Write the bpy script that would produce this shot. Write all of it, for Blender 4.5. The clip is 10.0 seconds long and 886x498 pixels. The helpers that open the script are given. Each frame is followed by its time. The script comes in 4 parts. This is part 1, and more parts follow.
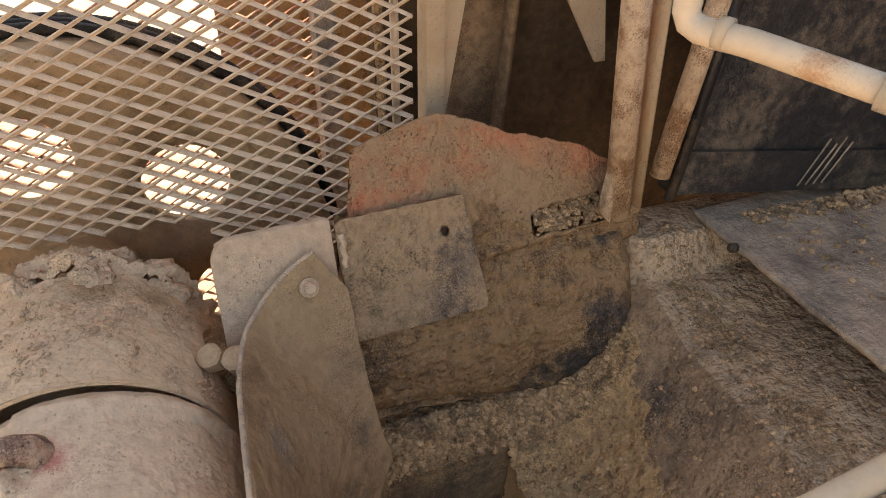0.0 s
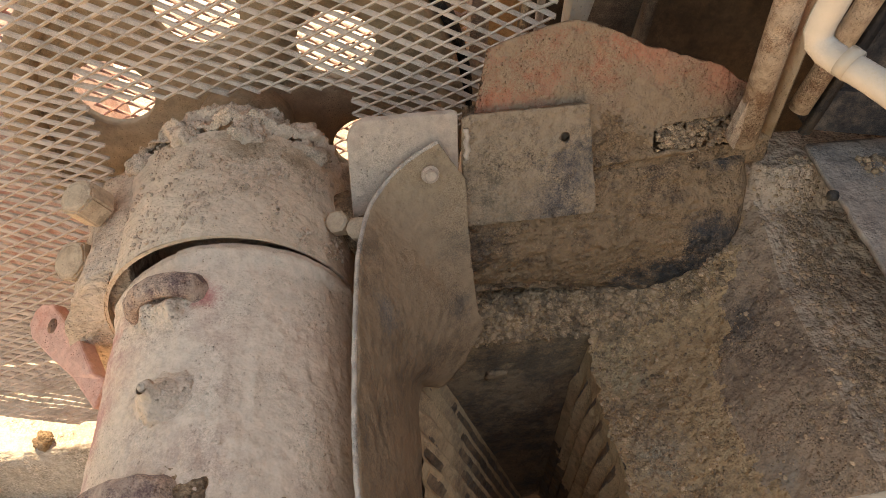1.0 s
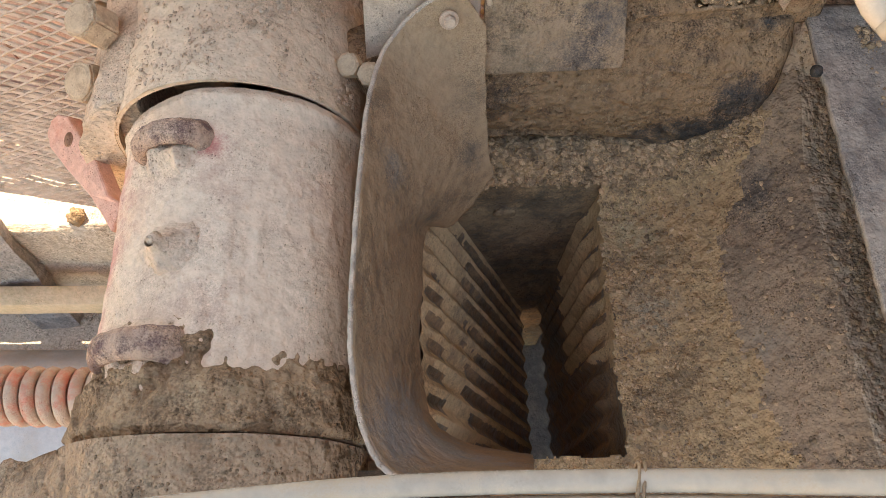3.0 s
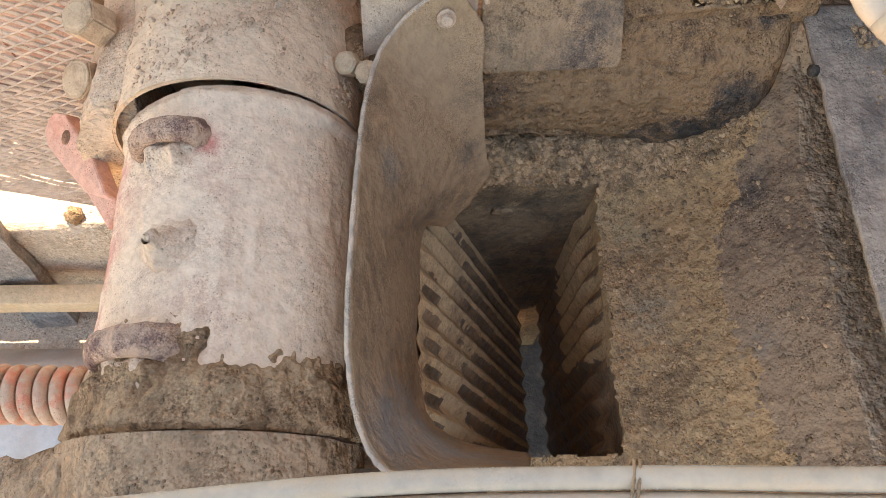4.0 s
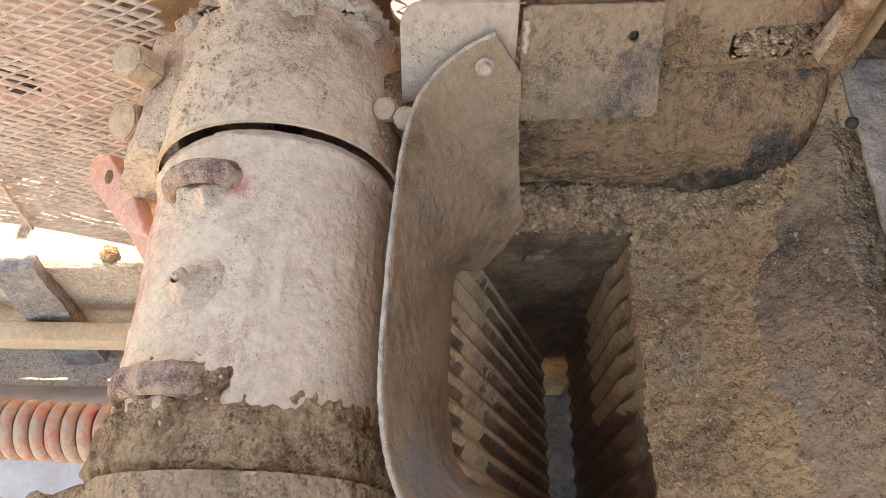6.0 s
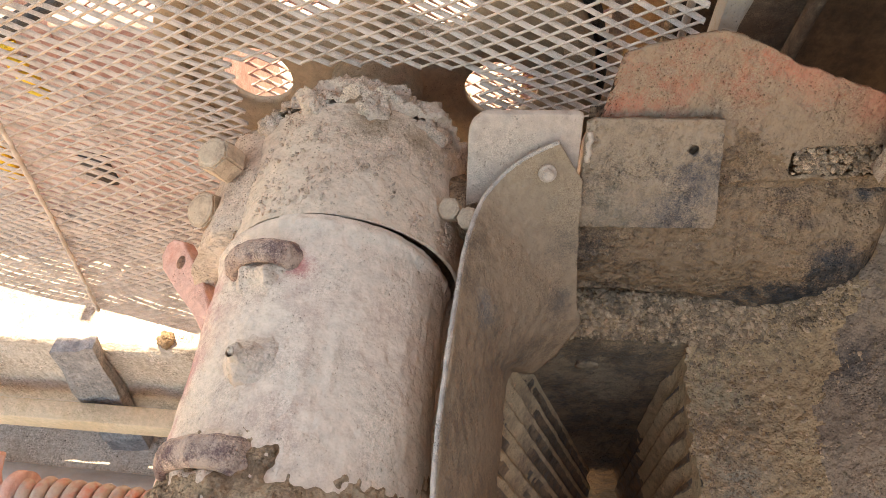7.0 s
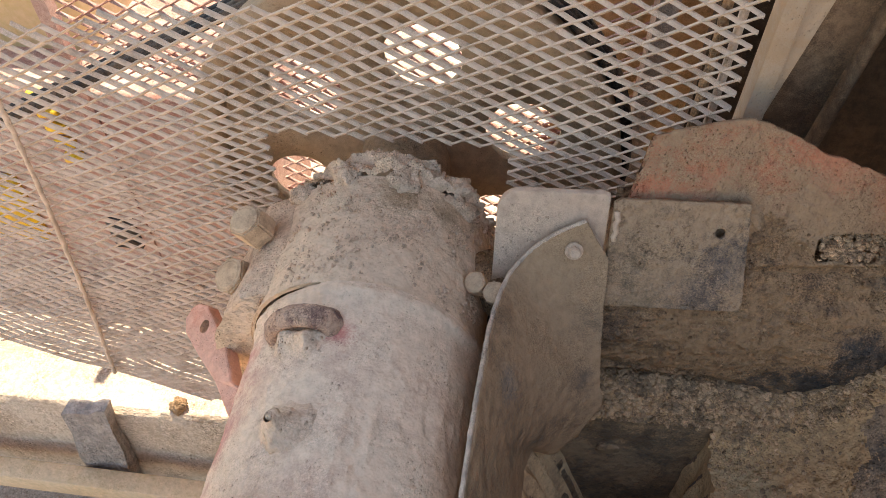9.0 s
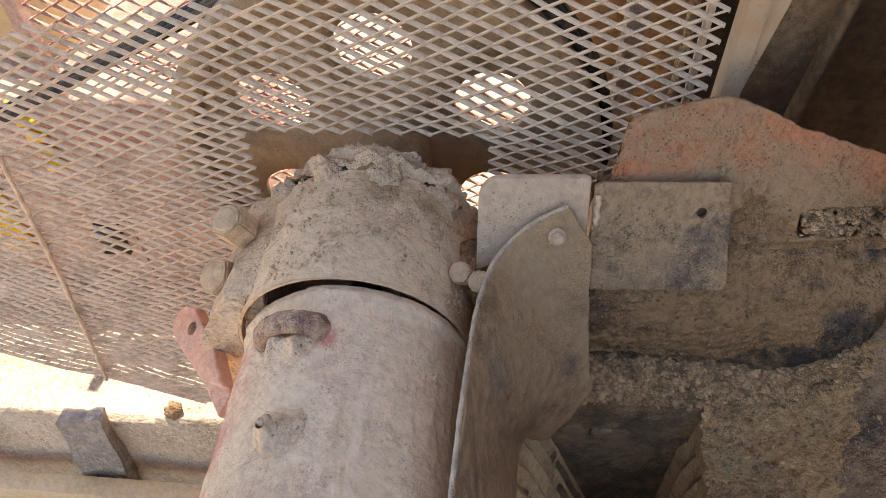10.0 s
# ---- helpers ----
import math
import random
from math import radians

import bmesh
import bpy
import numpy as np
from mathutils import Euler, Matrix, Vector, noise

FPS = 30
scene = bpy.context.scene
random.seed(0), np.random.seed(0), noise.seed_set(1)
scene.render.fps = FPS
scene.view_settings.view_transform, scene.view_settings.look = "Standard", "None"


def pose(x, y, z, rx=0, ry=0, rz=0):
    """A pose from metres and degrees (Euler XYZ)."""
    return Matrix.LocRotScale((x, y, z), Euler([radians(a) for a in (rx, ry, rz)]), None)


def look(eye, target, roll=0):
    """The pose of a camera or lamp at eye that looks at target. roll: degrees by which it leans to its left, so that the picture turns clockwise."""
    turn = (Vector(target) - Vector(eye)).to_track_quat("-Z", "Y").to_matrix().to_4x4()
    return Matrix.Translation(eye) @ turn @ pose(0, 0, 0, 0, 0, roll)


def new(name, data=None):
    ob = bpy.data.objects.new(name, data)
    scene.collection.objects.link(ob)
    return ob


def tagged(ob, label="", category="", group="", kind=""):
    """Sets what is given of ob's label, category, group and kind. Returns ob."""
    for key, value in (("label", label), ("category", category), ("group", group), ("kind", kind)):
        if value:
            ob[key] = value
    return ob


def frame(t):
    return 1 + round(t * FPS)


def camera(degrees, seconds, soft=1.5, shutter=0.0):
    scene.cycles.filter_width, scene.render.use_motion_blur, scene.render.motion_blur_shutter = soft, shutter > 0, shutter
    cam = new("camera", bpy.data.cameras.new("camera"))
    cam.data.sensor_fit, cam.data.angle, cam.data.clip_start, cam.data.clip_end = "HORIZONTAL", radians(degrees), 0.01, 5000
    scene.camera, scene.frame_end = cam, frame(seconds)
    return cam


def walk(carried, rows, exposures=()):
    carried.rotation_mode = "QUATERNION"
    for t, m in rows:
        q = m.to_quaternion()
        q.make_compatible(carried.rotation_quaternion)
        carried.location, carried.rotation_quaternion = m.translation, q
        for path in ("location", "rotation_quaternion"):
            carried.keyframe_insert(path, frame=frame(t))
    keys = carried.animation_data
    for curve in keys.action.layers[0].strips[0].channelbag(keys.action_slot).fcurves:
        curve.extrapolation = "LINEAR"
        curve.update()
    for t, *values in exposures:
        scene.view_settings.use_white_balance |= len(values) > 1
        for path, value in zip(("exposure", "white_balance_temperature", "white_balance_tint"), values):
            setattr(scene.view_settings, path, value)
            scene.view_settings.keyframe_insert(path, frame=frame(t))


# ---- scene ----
cam = camera(62.0, 10.0, soft=0.8)
PATH = [
    (0, (0.004, 0.038, 1.913), (0.592, 1.581, 0.785), 0.8),
    (0.5, (0.0, -0.024, 2.002), (0.322, 1.427, 0.664), 1.2),
    (1, (0.031, 0.045, 2.075), (0.215, 1.35, 0.571), 1.8),
    (1.5, (0.062, 0.151, 2.117), (0.178, 1.231, 0.437), 2.6),
    (2, (0.076, 0.203, 2.125), (0.157, 1.074, 0.326), 3.3),
    (2.5, (0.078, 0.194, 2.136), (0.148, 0.995, 0.305), 3.7),
    (3, (0.076, 0.166, 2.152), (0.15, 0.947, 0.312), 4.2),
    (4.5, (0.079, 0.163, 2.151), (0.157, 0.944, 0.312), 4.6),
    (5, (0.078, 0.169, 2.148), (0.153, 0.947, 0.307), 4.4),
    (5.2, (0.078, 0.169, 2.148), (0.149, 0.951, 0.309), 4.0),
    (6.3, (0.057, 0.152, 2.15), (0.024, 1.125, 0.403), 0.0),
    (6.5, (0.054, 0.148, 2.152), (-0.013, 1.173, 0.436), -0.8),
    (7, (0.04, 0.131, 2.162), (-0.079, 1.274, 0.525), -1.5),
    (7.5, (0.034, 0.123, 2.166), (-0.113, 1.358, 0.599), -1.5),
    (8, (0.029, 0.12, 2.168), (-0.137, 1.404, 0.643), -1.1),
    (8.5, (0.019, 0.119, 2.166), (-0.156, 1.421, 0.657), -0.8),
    (9, (0.018, 0.119, 2.165), (-0.15, 1.421, 0.656), -0.5),
    (9.5, (0.029, 0.121, 2.162), (-0.124, 1.422, 0.65), -0.4),
    (10, (0.036, 0.117, 2.159), (-0.114, 1.41, 0.64), -2.4),
]
EXPOSURES = [(0.0, 1.44, 9100, 9), (0.5, 1.25, 9000, 7), (1.0, 1.45, 8500, 4), (2.5, 1.81, 7800, 3), (4.5, 2.05, 7600, 3), (5.2, 2.05, 7700, 3), (6.5, 2.1, 7700, 3), (7.5, 1.76, 7600, 4), (9.0, 1.46, 7300, 5), (10.0, 1.46, 7300, 5)]
walk(cam, [(t, look(eye, target, roll)) for t, eye, target, roll in PATH], EXPOSURES)


# ---- light ----
world = bpy.data.worlds.new("sky")
scene.world = world
world.use_nodes = True
wn = world.node_tree.nodes
sky = wn.new("ShaderNodeTexSky")
sky.sky_type, sky.sun_disc = "NISHITA", False
SUN_EL, SUN_ROT = radians(76), radians(10)
sky.sun_elevation, sky.sun_rotation = SUN_EL, SUN_ROT
world.node_tree.links.new(sky.outputs[0], wn["Background"].inputs[0])
wn["Background"].inputs[1].default_value = 0.15
sun = new("sun", bpy.data.lights.new("sun", "SUN"))
sun.data.energy, sun.data.angle, sun.data.color = 4.0, radians(0.5), (1.0, 0.95, 0.87)
sun_dir = Vector((math.sin(SUN_ROT) * math.cos(SUN_EL), math.cos(SUN_ROT) * math.cos(SUN_EL), math.sin(SUN_EL)))
sun.matrix_world = look(sun_dir * 20, (0, 0, 0))

# ---- materials ----


def grime(name, under, dust, cover=0.5, rough=0.85, metal=0.0, patch=9.0, grain=260.0, bump=0.4, spots=None, spot_amount=0.12, up=0.0, speck=0.7, worn=None, crumbs=1.0, loose=False):
    """Dirty surface: an under colour with dust settled over it in grainy-edged patches, crumbs, stains and an optional
    third colour in spots.
    worn: patches at given centres, for stains, wear and some shade. loose: broken pieces in one mesh, each with a tone
    of its own."""
    warm = lambda c: (min(c[0] * 1.09, 0.85), c[1] * 0.95, c[2] * 0.87)
    under, dust, spots = warm(under), warm(dust), warm(spots) if spots else None
    m = bpy.data.materials.new(name)
    m.use_nodes = True
    t = m.node_tree
    n, link = t.nodes, t.links.new
    b = n["Principled BSDF"]
    geo = n.new("ShaderNodeNewGeometry")
    co = n.new("ShaderNodeTexCoord").outputs["Object"]

    def calc(op, x, y=None, z=None):
        k = n.new("ShaderNodeMath")
        k.operation = op
        for i, v in enumerate((x, y, z)):
            if v is None:
                continue
            if isinstance(v, (int, float)):
                k.inputs[i].default_value = v
            else:
                link(v, k.inputs[i])
        return k.outputs[0]

    def grained(scale, detail, roughness, shift=(0, 0, 0)):
        k = n.new("ShaderNodeTexNoise")
        k.inputs["Scale"].default_value, k.inputs["Detail"].default_value, k.inputs["Roughness"].default_value = scale, detail, roughness
        move = n.new("ShaderNodeVectorMath")
        move.inputs[1].default_value = shift
        link(co, move.inputs[0])
        link(move.outputs[0], k.inputs["Vector"])
        return k.outputs["Fac"]

    def span(v, lo, hi, to_lo=0.0, to_hi=1.0, smooth=True):
        k = n.new("ShaderNodeMapRange")
        k.interpolation_type = "SMOOTHSTEP" if smooth else "LINEAR"
        for key, x in (("From Min", lo), ("From Max", hi), ("To Min", to_lo), ("To Max", to_hi)):
            k.inputs[key].default_value = x
        link(v, k.inputs["Value"])
        return k.outputs[0]

    def blend(fac, x, y, kind="MIX"):
        k = n.new("ShaderNodeMix")
        k.data_type, k.blend_type = "RGBA", kind
        for key, v in (("Factor", fac), ("A", x), ("B", y)):
            if isinstance(v, (int, float)):
                k.inputs[key].default_value = v
            elif isinstance(v, tuple):
                k.inputs[key].default_value = (*v, 1)
            else:
                link(v, k.inputs[key])
        return k.outputs["Result"]

    big, mid, fine = grained(patch, 8, 0.62), grained(48, 5, 0.6), grained(grain * 1.7, 3, 0.6)
    sep = n.new("ShaderNodeSeparateXYZ")
    link(geo.outputs["Normal"], sep.inputs[0])
    level = calc("MULTIPLY_ADD", sep.outputs["Z"], up, big)
    level = calc("MULTIPLY_ADD", mid, 0.34, level)
    level = calc("MULTIPLY_ADD", fine, 0.36, level)
    at = 0.85 + (0.5 - cover) * 0.55
    settled = span(level, at - 0.15, at + 0.13)
    out = blend(settled, under, dust)
    if spots:
        blot = calc("MULTIPLY_ADD", fine, 0.30, grained(patch * 1.7, 8, 0.7, (3.1, 7.7, 1.3)))
        edge = 0.83 - spot_amount
        out = blend(span(blot, edge - 0.03, edge + 0.05), out, spots)
    for centre, radius, colour in worn or ():
        far = n.new("ShaderNodeVectorMath")
        far.operation = "DISTANCE"
        far.inputs[1].default_value = centre
        link(co, far.inputs[0])
        ragged = calc("MULTIPLY_ADD", big, radius * 3.6, far.outputs["Value"])
        ragged = calc("MULTIPLY_ADD", mid, radius * 1.2, ragged)
        ragged = calc("MULTIPLY_ADD", fine, radius * 1.8, ragged)
        out = blend(span(ragged, radius * 3.1, radius * 5.0, 0.92, 0.0), out, colour)
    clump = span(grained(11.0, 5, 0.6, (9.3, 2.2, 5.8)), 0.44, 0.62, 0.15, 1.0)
    # sandy grain, crumbs of two sizes, and pit shade put into the colour
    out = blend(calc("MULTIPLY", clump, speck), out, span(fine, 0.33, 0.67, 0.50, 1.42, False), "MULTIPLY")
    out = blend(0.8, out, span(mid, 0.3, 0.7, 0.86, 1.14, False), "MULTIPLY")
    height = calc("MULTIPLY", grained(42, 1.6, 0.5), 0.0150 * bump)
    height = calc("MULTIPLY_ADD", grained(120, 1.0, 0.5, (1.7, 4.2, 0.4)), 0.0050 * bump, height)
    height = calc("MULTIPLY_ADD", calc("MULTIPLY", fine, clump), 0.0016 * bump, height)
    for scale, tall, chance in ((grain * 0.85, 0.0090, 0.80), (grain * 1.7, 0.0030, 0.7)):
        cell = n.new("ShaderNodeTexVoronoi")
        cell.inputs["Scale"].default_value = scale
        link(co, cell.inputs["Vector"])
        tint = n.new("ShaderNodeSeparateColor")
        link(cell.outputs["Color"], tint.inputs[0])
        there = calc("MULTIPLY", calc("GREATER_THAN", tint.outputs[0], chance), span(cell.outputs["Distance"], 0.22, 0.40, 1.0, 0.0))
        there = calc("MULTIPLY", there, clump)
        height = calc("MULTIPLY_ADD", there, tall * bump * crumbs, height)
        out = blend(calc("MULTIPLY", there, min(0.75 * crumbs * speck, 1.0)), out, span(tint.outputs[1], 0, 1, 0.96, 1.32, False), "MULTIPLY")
    if loose:
        out = blend(1.0, out, span(geo.outputs["Random Per Island"], 0, 1, 0.68, 1.42, False), "MULTIPLY")
    link(out, b.inputs["Base Color"])
    link(span(settled, 0, 1, max(rough - 0.3, 0.2), min(rough + 0.1, 1.0), False), b.inputs["Roughness"])
    if metal:
        link(span(settled, 0, 1, metal, 0.0, False), b.inputs["Metallic"])
    b.inputs["Specular IOR Level"].default_value = 0.18
    bp = n.new("ShaderNodeBump")
    bp.inputs["Strength"].default_value, bp.inputs["Distance"].default_value = 1.0, 1.0
    link(height, bp.inputs["Height"])
    link(bp.outputs[0], b.inputs["Normal"])
    return m


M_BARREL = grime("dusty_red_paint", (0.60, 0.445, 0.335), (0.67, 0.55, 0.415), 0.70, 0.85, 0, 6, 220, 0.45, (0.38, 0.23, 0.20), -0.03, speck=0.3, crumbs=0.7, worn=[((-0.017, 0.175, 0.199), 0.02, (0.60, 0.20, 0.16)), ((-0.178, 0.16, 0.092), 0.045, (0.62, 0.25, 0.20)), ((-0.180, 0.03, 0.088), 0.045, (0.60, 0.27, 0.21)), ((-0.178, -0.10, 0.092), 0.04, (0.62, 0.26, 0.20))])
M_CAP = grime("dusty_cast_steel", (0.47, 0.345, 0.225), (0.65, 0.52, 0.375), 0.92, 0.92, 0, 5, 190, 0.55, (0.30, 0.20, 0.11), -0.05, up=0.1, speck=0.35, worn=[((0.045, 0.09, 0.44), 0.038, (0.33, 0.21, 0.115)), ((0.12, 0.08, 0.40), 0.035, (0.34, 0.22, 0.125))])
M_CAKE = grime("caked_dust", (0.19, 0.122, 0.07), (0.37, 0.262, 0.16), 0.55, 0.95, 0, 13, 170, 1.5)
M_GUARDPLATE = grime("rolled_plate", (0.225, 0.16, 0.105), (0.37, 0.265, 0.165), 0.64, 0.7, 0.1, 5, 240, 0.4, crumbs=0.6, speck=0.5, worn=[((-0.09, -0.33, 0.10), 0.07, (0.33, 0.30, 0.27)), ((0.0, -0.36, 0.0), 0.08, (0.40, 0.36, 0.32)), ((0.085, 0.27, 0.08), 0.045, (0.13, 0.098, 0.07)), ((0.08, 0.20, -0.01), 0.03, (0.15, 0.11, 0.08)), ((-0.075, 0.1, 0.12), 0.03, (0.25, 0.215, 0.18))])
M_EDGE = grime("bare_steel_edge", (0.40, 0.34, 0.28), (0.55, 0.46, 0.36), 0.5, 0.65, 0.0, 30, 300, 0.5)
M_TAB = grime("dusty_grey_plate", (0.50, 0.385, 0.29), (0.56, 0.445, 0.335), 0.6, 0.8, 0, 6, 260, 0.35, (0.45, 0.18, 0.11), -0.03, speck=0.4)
# dark patches: bare nose steel, and undercut shade put into the colour
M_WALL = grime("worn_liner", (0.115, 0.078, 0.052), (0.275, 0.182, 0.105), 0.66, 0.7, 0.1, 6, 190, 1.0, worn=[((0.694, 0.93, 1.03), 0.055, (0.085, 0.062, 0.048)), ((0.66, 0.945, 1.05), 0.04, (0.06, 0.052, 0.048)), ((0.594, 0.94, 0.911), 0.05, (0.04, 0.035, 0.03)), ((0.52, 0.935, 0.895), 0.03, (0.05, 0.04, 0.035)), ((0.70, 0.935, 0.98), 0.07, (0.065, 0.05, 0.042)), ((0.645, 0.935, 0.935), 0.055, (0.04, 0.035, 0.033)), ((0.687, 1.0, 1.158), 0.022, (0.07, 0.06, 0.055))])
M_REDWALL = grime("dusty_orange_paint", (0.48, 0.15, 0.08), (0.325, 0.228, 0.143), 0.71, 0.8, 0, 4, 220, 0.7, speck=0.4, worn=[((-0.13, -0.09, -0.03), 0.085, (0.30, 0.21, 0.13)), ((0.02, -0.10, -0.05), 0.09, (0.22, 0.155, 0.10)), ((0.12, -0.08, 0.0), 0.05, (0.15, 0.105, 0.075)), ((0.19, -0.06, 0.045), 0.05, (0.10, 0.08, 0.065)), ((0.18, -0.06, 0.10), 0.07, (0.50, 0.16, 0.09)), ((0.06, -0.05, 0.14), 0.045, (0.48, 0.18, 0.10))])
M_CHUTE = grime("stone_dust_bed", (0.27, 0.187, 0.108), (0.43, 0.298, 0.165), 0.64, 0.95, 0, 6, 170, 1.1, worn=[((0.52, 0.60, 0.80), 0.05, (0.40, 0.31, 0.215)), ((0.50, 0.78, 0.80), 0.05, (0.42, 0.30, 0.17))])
M_STEEP = grime("dark_stone_dust", (0.19, 0.138, 0.097), (0.325, 0.237, 0.16), 0.58, 0.95, 0, 7, 170, 0.9, worn=[((0.66, 0.50, 0.93), 0.06, (0.33, 0.25, 0.18)), ((0.645, 0.63, 0.92), 0.03, (0.36, 0.25, 0.15)), ((0.70, 0.78, 0.95), 0.04, (0.12, 0.092, 0.072))])
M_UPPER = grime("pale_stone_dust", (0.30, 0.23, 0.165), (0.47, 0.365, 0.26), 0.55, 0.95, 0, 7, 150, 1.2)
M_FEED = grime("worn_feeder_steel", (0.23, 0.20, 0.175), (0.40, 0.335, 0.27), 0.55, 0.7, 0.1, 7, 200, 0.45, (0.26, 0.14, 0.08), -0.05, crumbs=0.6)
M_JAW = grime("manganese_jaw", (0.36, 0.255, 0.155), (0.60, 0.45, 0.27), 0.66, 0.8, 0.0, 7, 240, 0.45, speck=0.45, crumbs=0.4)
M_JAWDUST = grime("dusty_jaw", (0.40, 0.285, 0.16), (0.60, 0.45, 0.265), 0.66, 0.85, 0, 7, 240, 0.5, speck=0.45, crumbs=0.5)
M_JAWDARK = grime("dark_manganese", (0.17, 0.125, 0.085), (0.34, 0.24, 0.15), 0.42, 0.65, 0.1, 12, 240, 0.4, speck=0.5, crumbs=0.4)
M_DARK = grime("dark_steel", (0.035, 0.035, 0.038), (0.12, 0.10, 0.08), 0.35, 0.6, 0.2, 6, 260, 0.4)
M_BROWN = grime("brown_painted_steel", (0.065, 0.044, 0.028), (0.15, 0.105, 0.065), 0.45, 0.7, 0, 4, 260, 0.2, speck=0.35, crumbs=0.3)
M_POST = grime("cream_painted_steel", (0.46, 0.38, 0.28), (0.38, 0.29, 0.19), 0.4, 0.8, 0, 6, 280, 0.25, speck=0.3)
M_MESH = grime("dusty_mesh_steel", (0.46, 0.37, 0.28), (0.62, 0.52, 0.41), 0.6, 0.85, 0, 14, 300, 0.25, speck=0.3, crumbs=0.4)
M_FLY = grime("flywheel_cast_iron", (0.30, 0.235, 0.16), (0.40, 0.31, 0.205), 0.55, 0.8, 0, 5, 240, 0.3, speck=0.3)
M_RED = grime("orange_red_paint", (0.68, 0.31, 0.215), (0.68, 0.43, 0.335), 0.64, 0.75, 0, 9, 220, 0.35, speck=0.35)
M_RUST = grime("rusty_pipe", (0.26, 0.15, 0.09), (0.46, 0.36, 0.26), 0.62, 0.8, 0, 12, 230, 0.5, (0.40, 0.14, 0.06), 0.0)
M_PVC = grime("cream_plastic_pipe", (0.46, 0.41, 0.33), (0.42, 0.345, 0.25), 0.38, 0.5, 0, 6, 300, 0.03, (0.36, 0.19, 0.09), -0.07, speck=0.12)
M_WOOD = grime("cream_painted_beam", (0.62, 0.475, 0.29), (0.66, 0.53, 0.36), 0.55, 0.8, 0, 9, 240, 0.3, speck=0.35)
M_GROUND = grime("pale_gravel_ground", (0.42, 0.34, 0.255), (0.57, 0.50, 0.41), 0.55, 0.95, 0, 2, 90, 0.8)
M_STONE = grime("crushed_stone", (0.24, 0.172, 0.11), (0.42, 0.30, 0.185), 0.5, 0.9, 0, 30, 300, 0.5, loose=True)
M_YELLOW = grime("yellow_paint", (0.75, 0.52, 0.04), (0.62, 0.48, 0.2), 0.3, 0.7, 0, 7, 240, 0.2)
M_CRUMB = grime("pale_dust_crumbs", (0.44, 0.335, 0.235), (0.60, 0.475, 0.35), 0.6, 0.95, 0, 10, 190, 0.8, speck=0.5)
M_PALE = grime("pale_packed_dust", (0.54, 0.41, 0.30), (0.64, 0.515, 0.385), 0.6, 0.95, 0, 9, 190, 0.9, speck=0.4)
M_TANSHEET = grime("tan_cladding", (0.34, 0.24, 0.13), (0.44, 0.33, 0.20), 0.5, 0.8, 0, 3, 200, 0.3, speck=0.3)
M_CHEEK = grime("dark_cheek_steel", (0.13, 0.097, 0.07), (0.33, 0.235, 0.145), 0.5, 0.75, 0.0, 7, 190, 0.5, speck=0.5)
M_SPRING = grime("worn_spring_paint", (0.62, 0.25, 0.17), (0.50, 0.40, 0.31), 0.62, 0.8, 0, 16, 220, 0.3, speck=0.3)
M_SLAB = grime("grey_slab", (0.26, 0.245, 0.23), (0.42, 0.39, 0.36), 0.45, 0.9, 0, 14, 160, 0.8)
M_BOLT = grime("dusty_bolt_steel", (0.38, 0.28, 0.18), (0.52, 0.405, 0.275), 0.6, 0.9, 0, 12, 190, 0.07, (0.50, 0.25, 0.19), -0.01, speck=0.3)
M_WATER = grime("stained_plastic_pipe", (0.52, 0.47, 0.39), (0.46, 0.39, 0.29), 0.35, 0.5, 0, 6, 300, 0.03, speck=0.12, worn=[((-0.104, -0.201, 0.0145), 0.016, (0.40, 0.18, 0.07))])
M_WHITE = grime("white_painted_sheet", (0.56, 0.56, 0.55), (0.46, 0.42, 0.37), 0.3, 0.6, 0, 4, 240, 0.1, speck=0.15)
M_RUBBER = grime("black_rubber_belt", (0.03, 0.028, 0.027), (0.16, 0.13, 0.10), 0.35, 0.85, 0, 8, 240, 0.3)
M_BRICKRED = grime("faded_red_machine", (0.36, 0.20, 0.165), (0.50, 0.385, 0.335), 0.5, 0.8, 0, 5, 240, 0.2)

# ---- building helpers ----
BASE = {}


def thing(name, at, label, category, group="", kind=""):
    ob = new(name)
    ob.empty_display_size = 0.05
    ob.matrix_world = pose(*at)
    BASE[ob.name] = Vector(at)
    return tagged(ob, label, category, group, kind)


def finish(bm, smooth=True):
    me = bpy.data.meshes.new("mesh")
    bmesh.ops.recalc_face_normals(bm, faces=bm.faces)
    for f in bm.faces:
        f.smooth = smooth
    bm.to_mesh(me)
    bm.free()
    return me


def part(name, bm, material, parent, label="", smooth=True, thick=0.0, bevel=0.0):
    """One mesh under a thing or a part; the bmesh is in world space."""
    base = BASE[parent.name]
    for v in bm.verts:
        v.co -= base
    me = finish(bm, smooth)
    me.materials.append(material)
    ob = new(name, me)
    ob.parent = parent
    BASE[ob.name] = base
    if label:
        tagged(ob, label)
    if thick:
        s = ob.modifiers.new("solid", "SOLIDIFY")
        s.thickness, s.offset = thick, 0.0
    if bevel:
        w = ob.modifiers.new("bevel", "BEVEL")
        w.width, w.segments, w.limit_method = bevel, 2, "ANGLE"
    return ob


def stain(ob, material, test):
    """Give the faces whose centre passes the test a second material."""
    ob.data.materials.append(material)
    k = len(ob.data.materials) - 1
    for f in ob.data.polygons:
        if test(*(f.center + BASE[ob.name])):
            f.material_index = k
    return ob


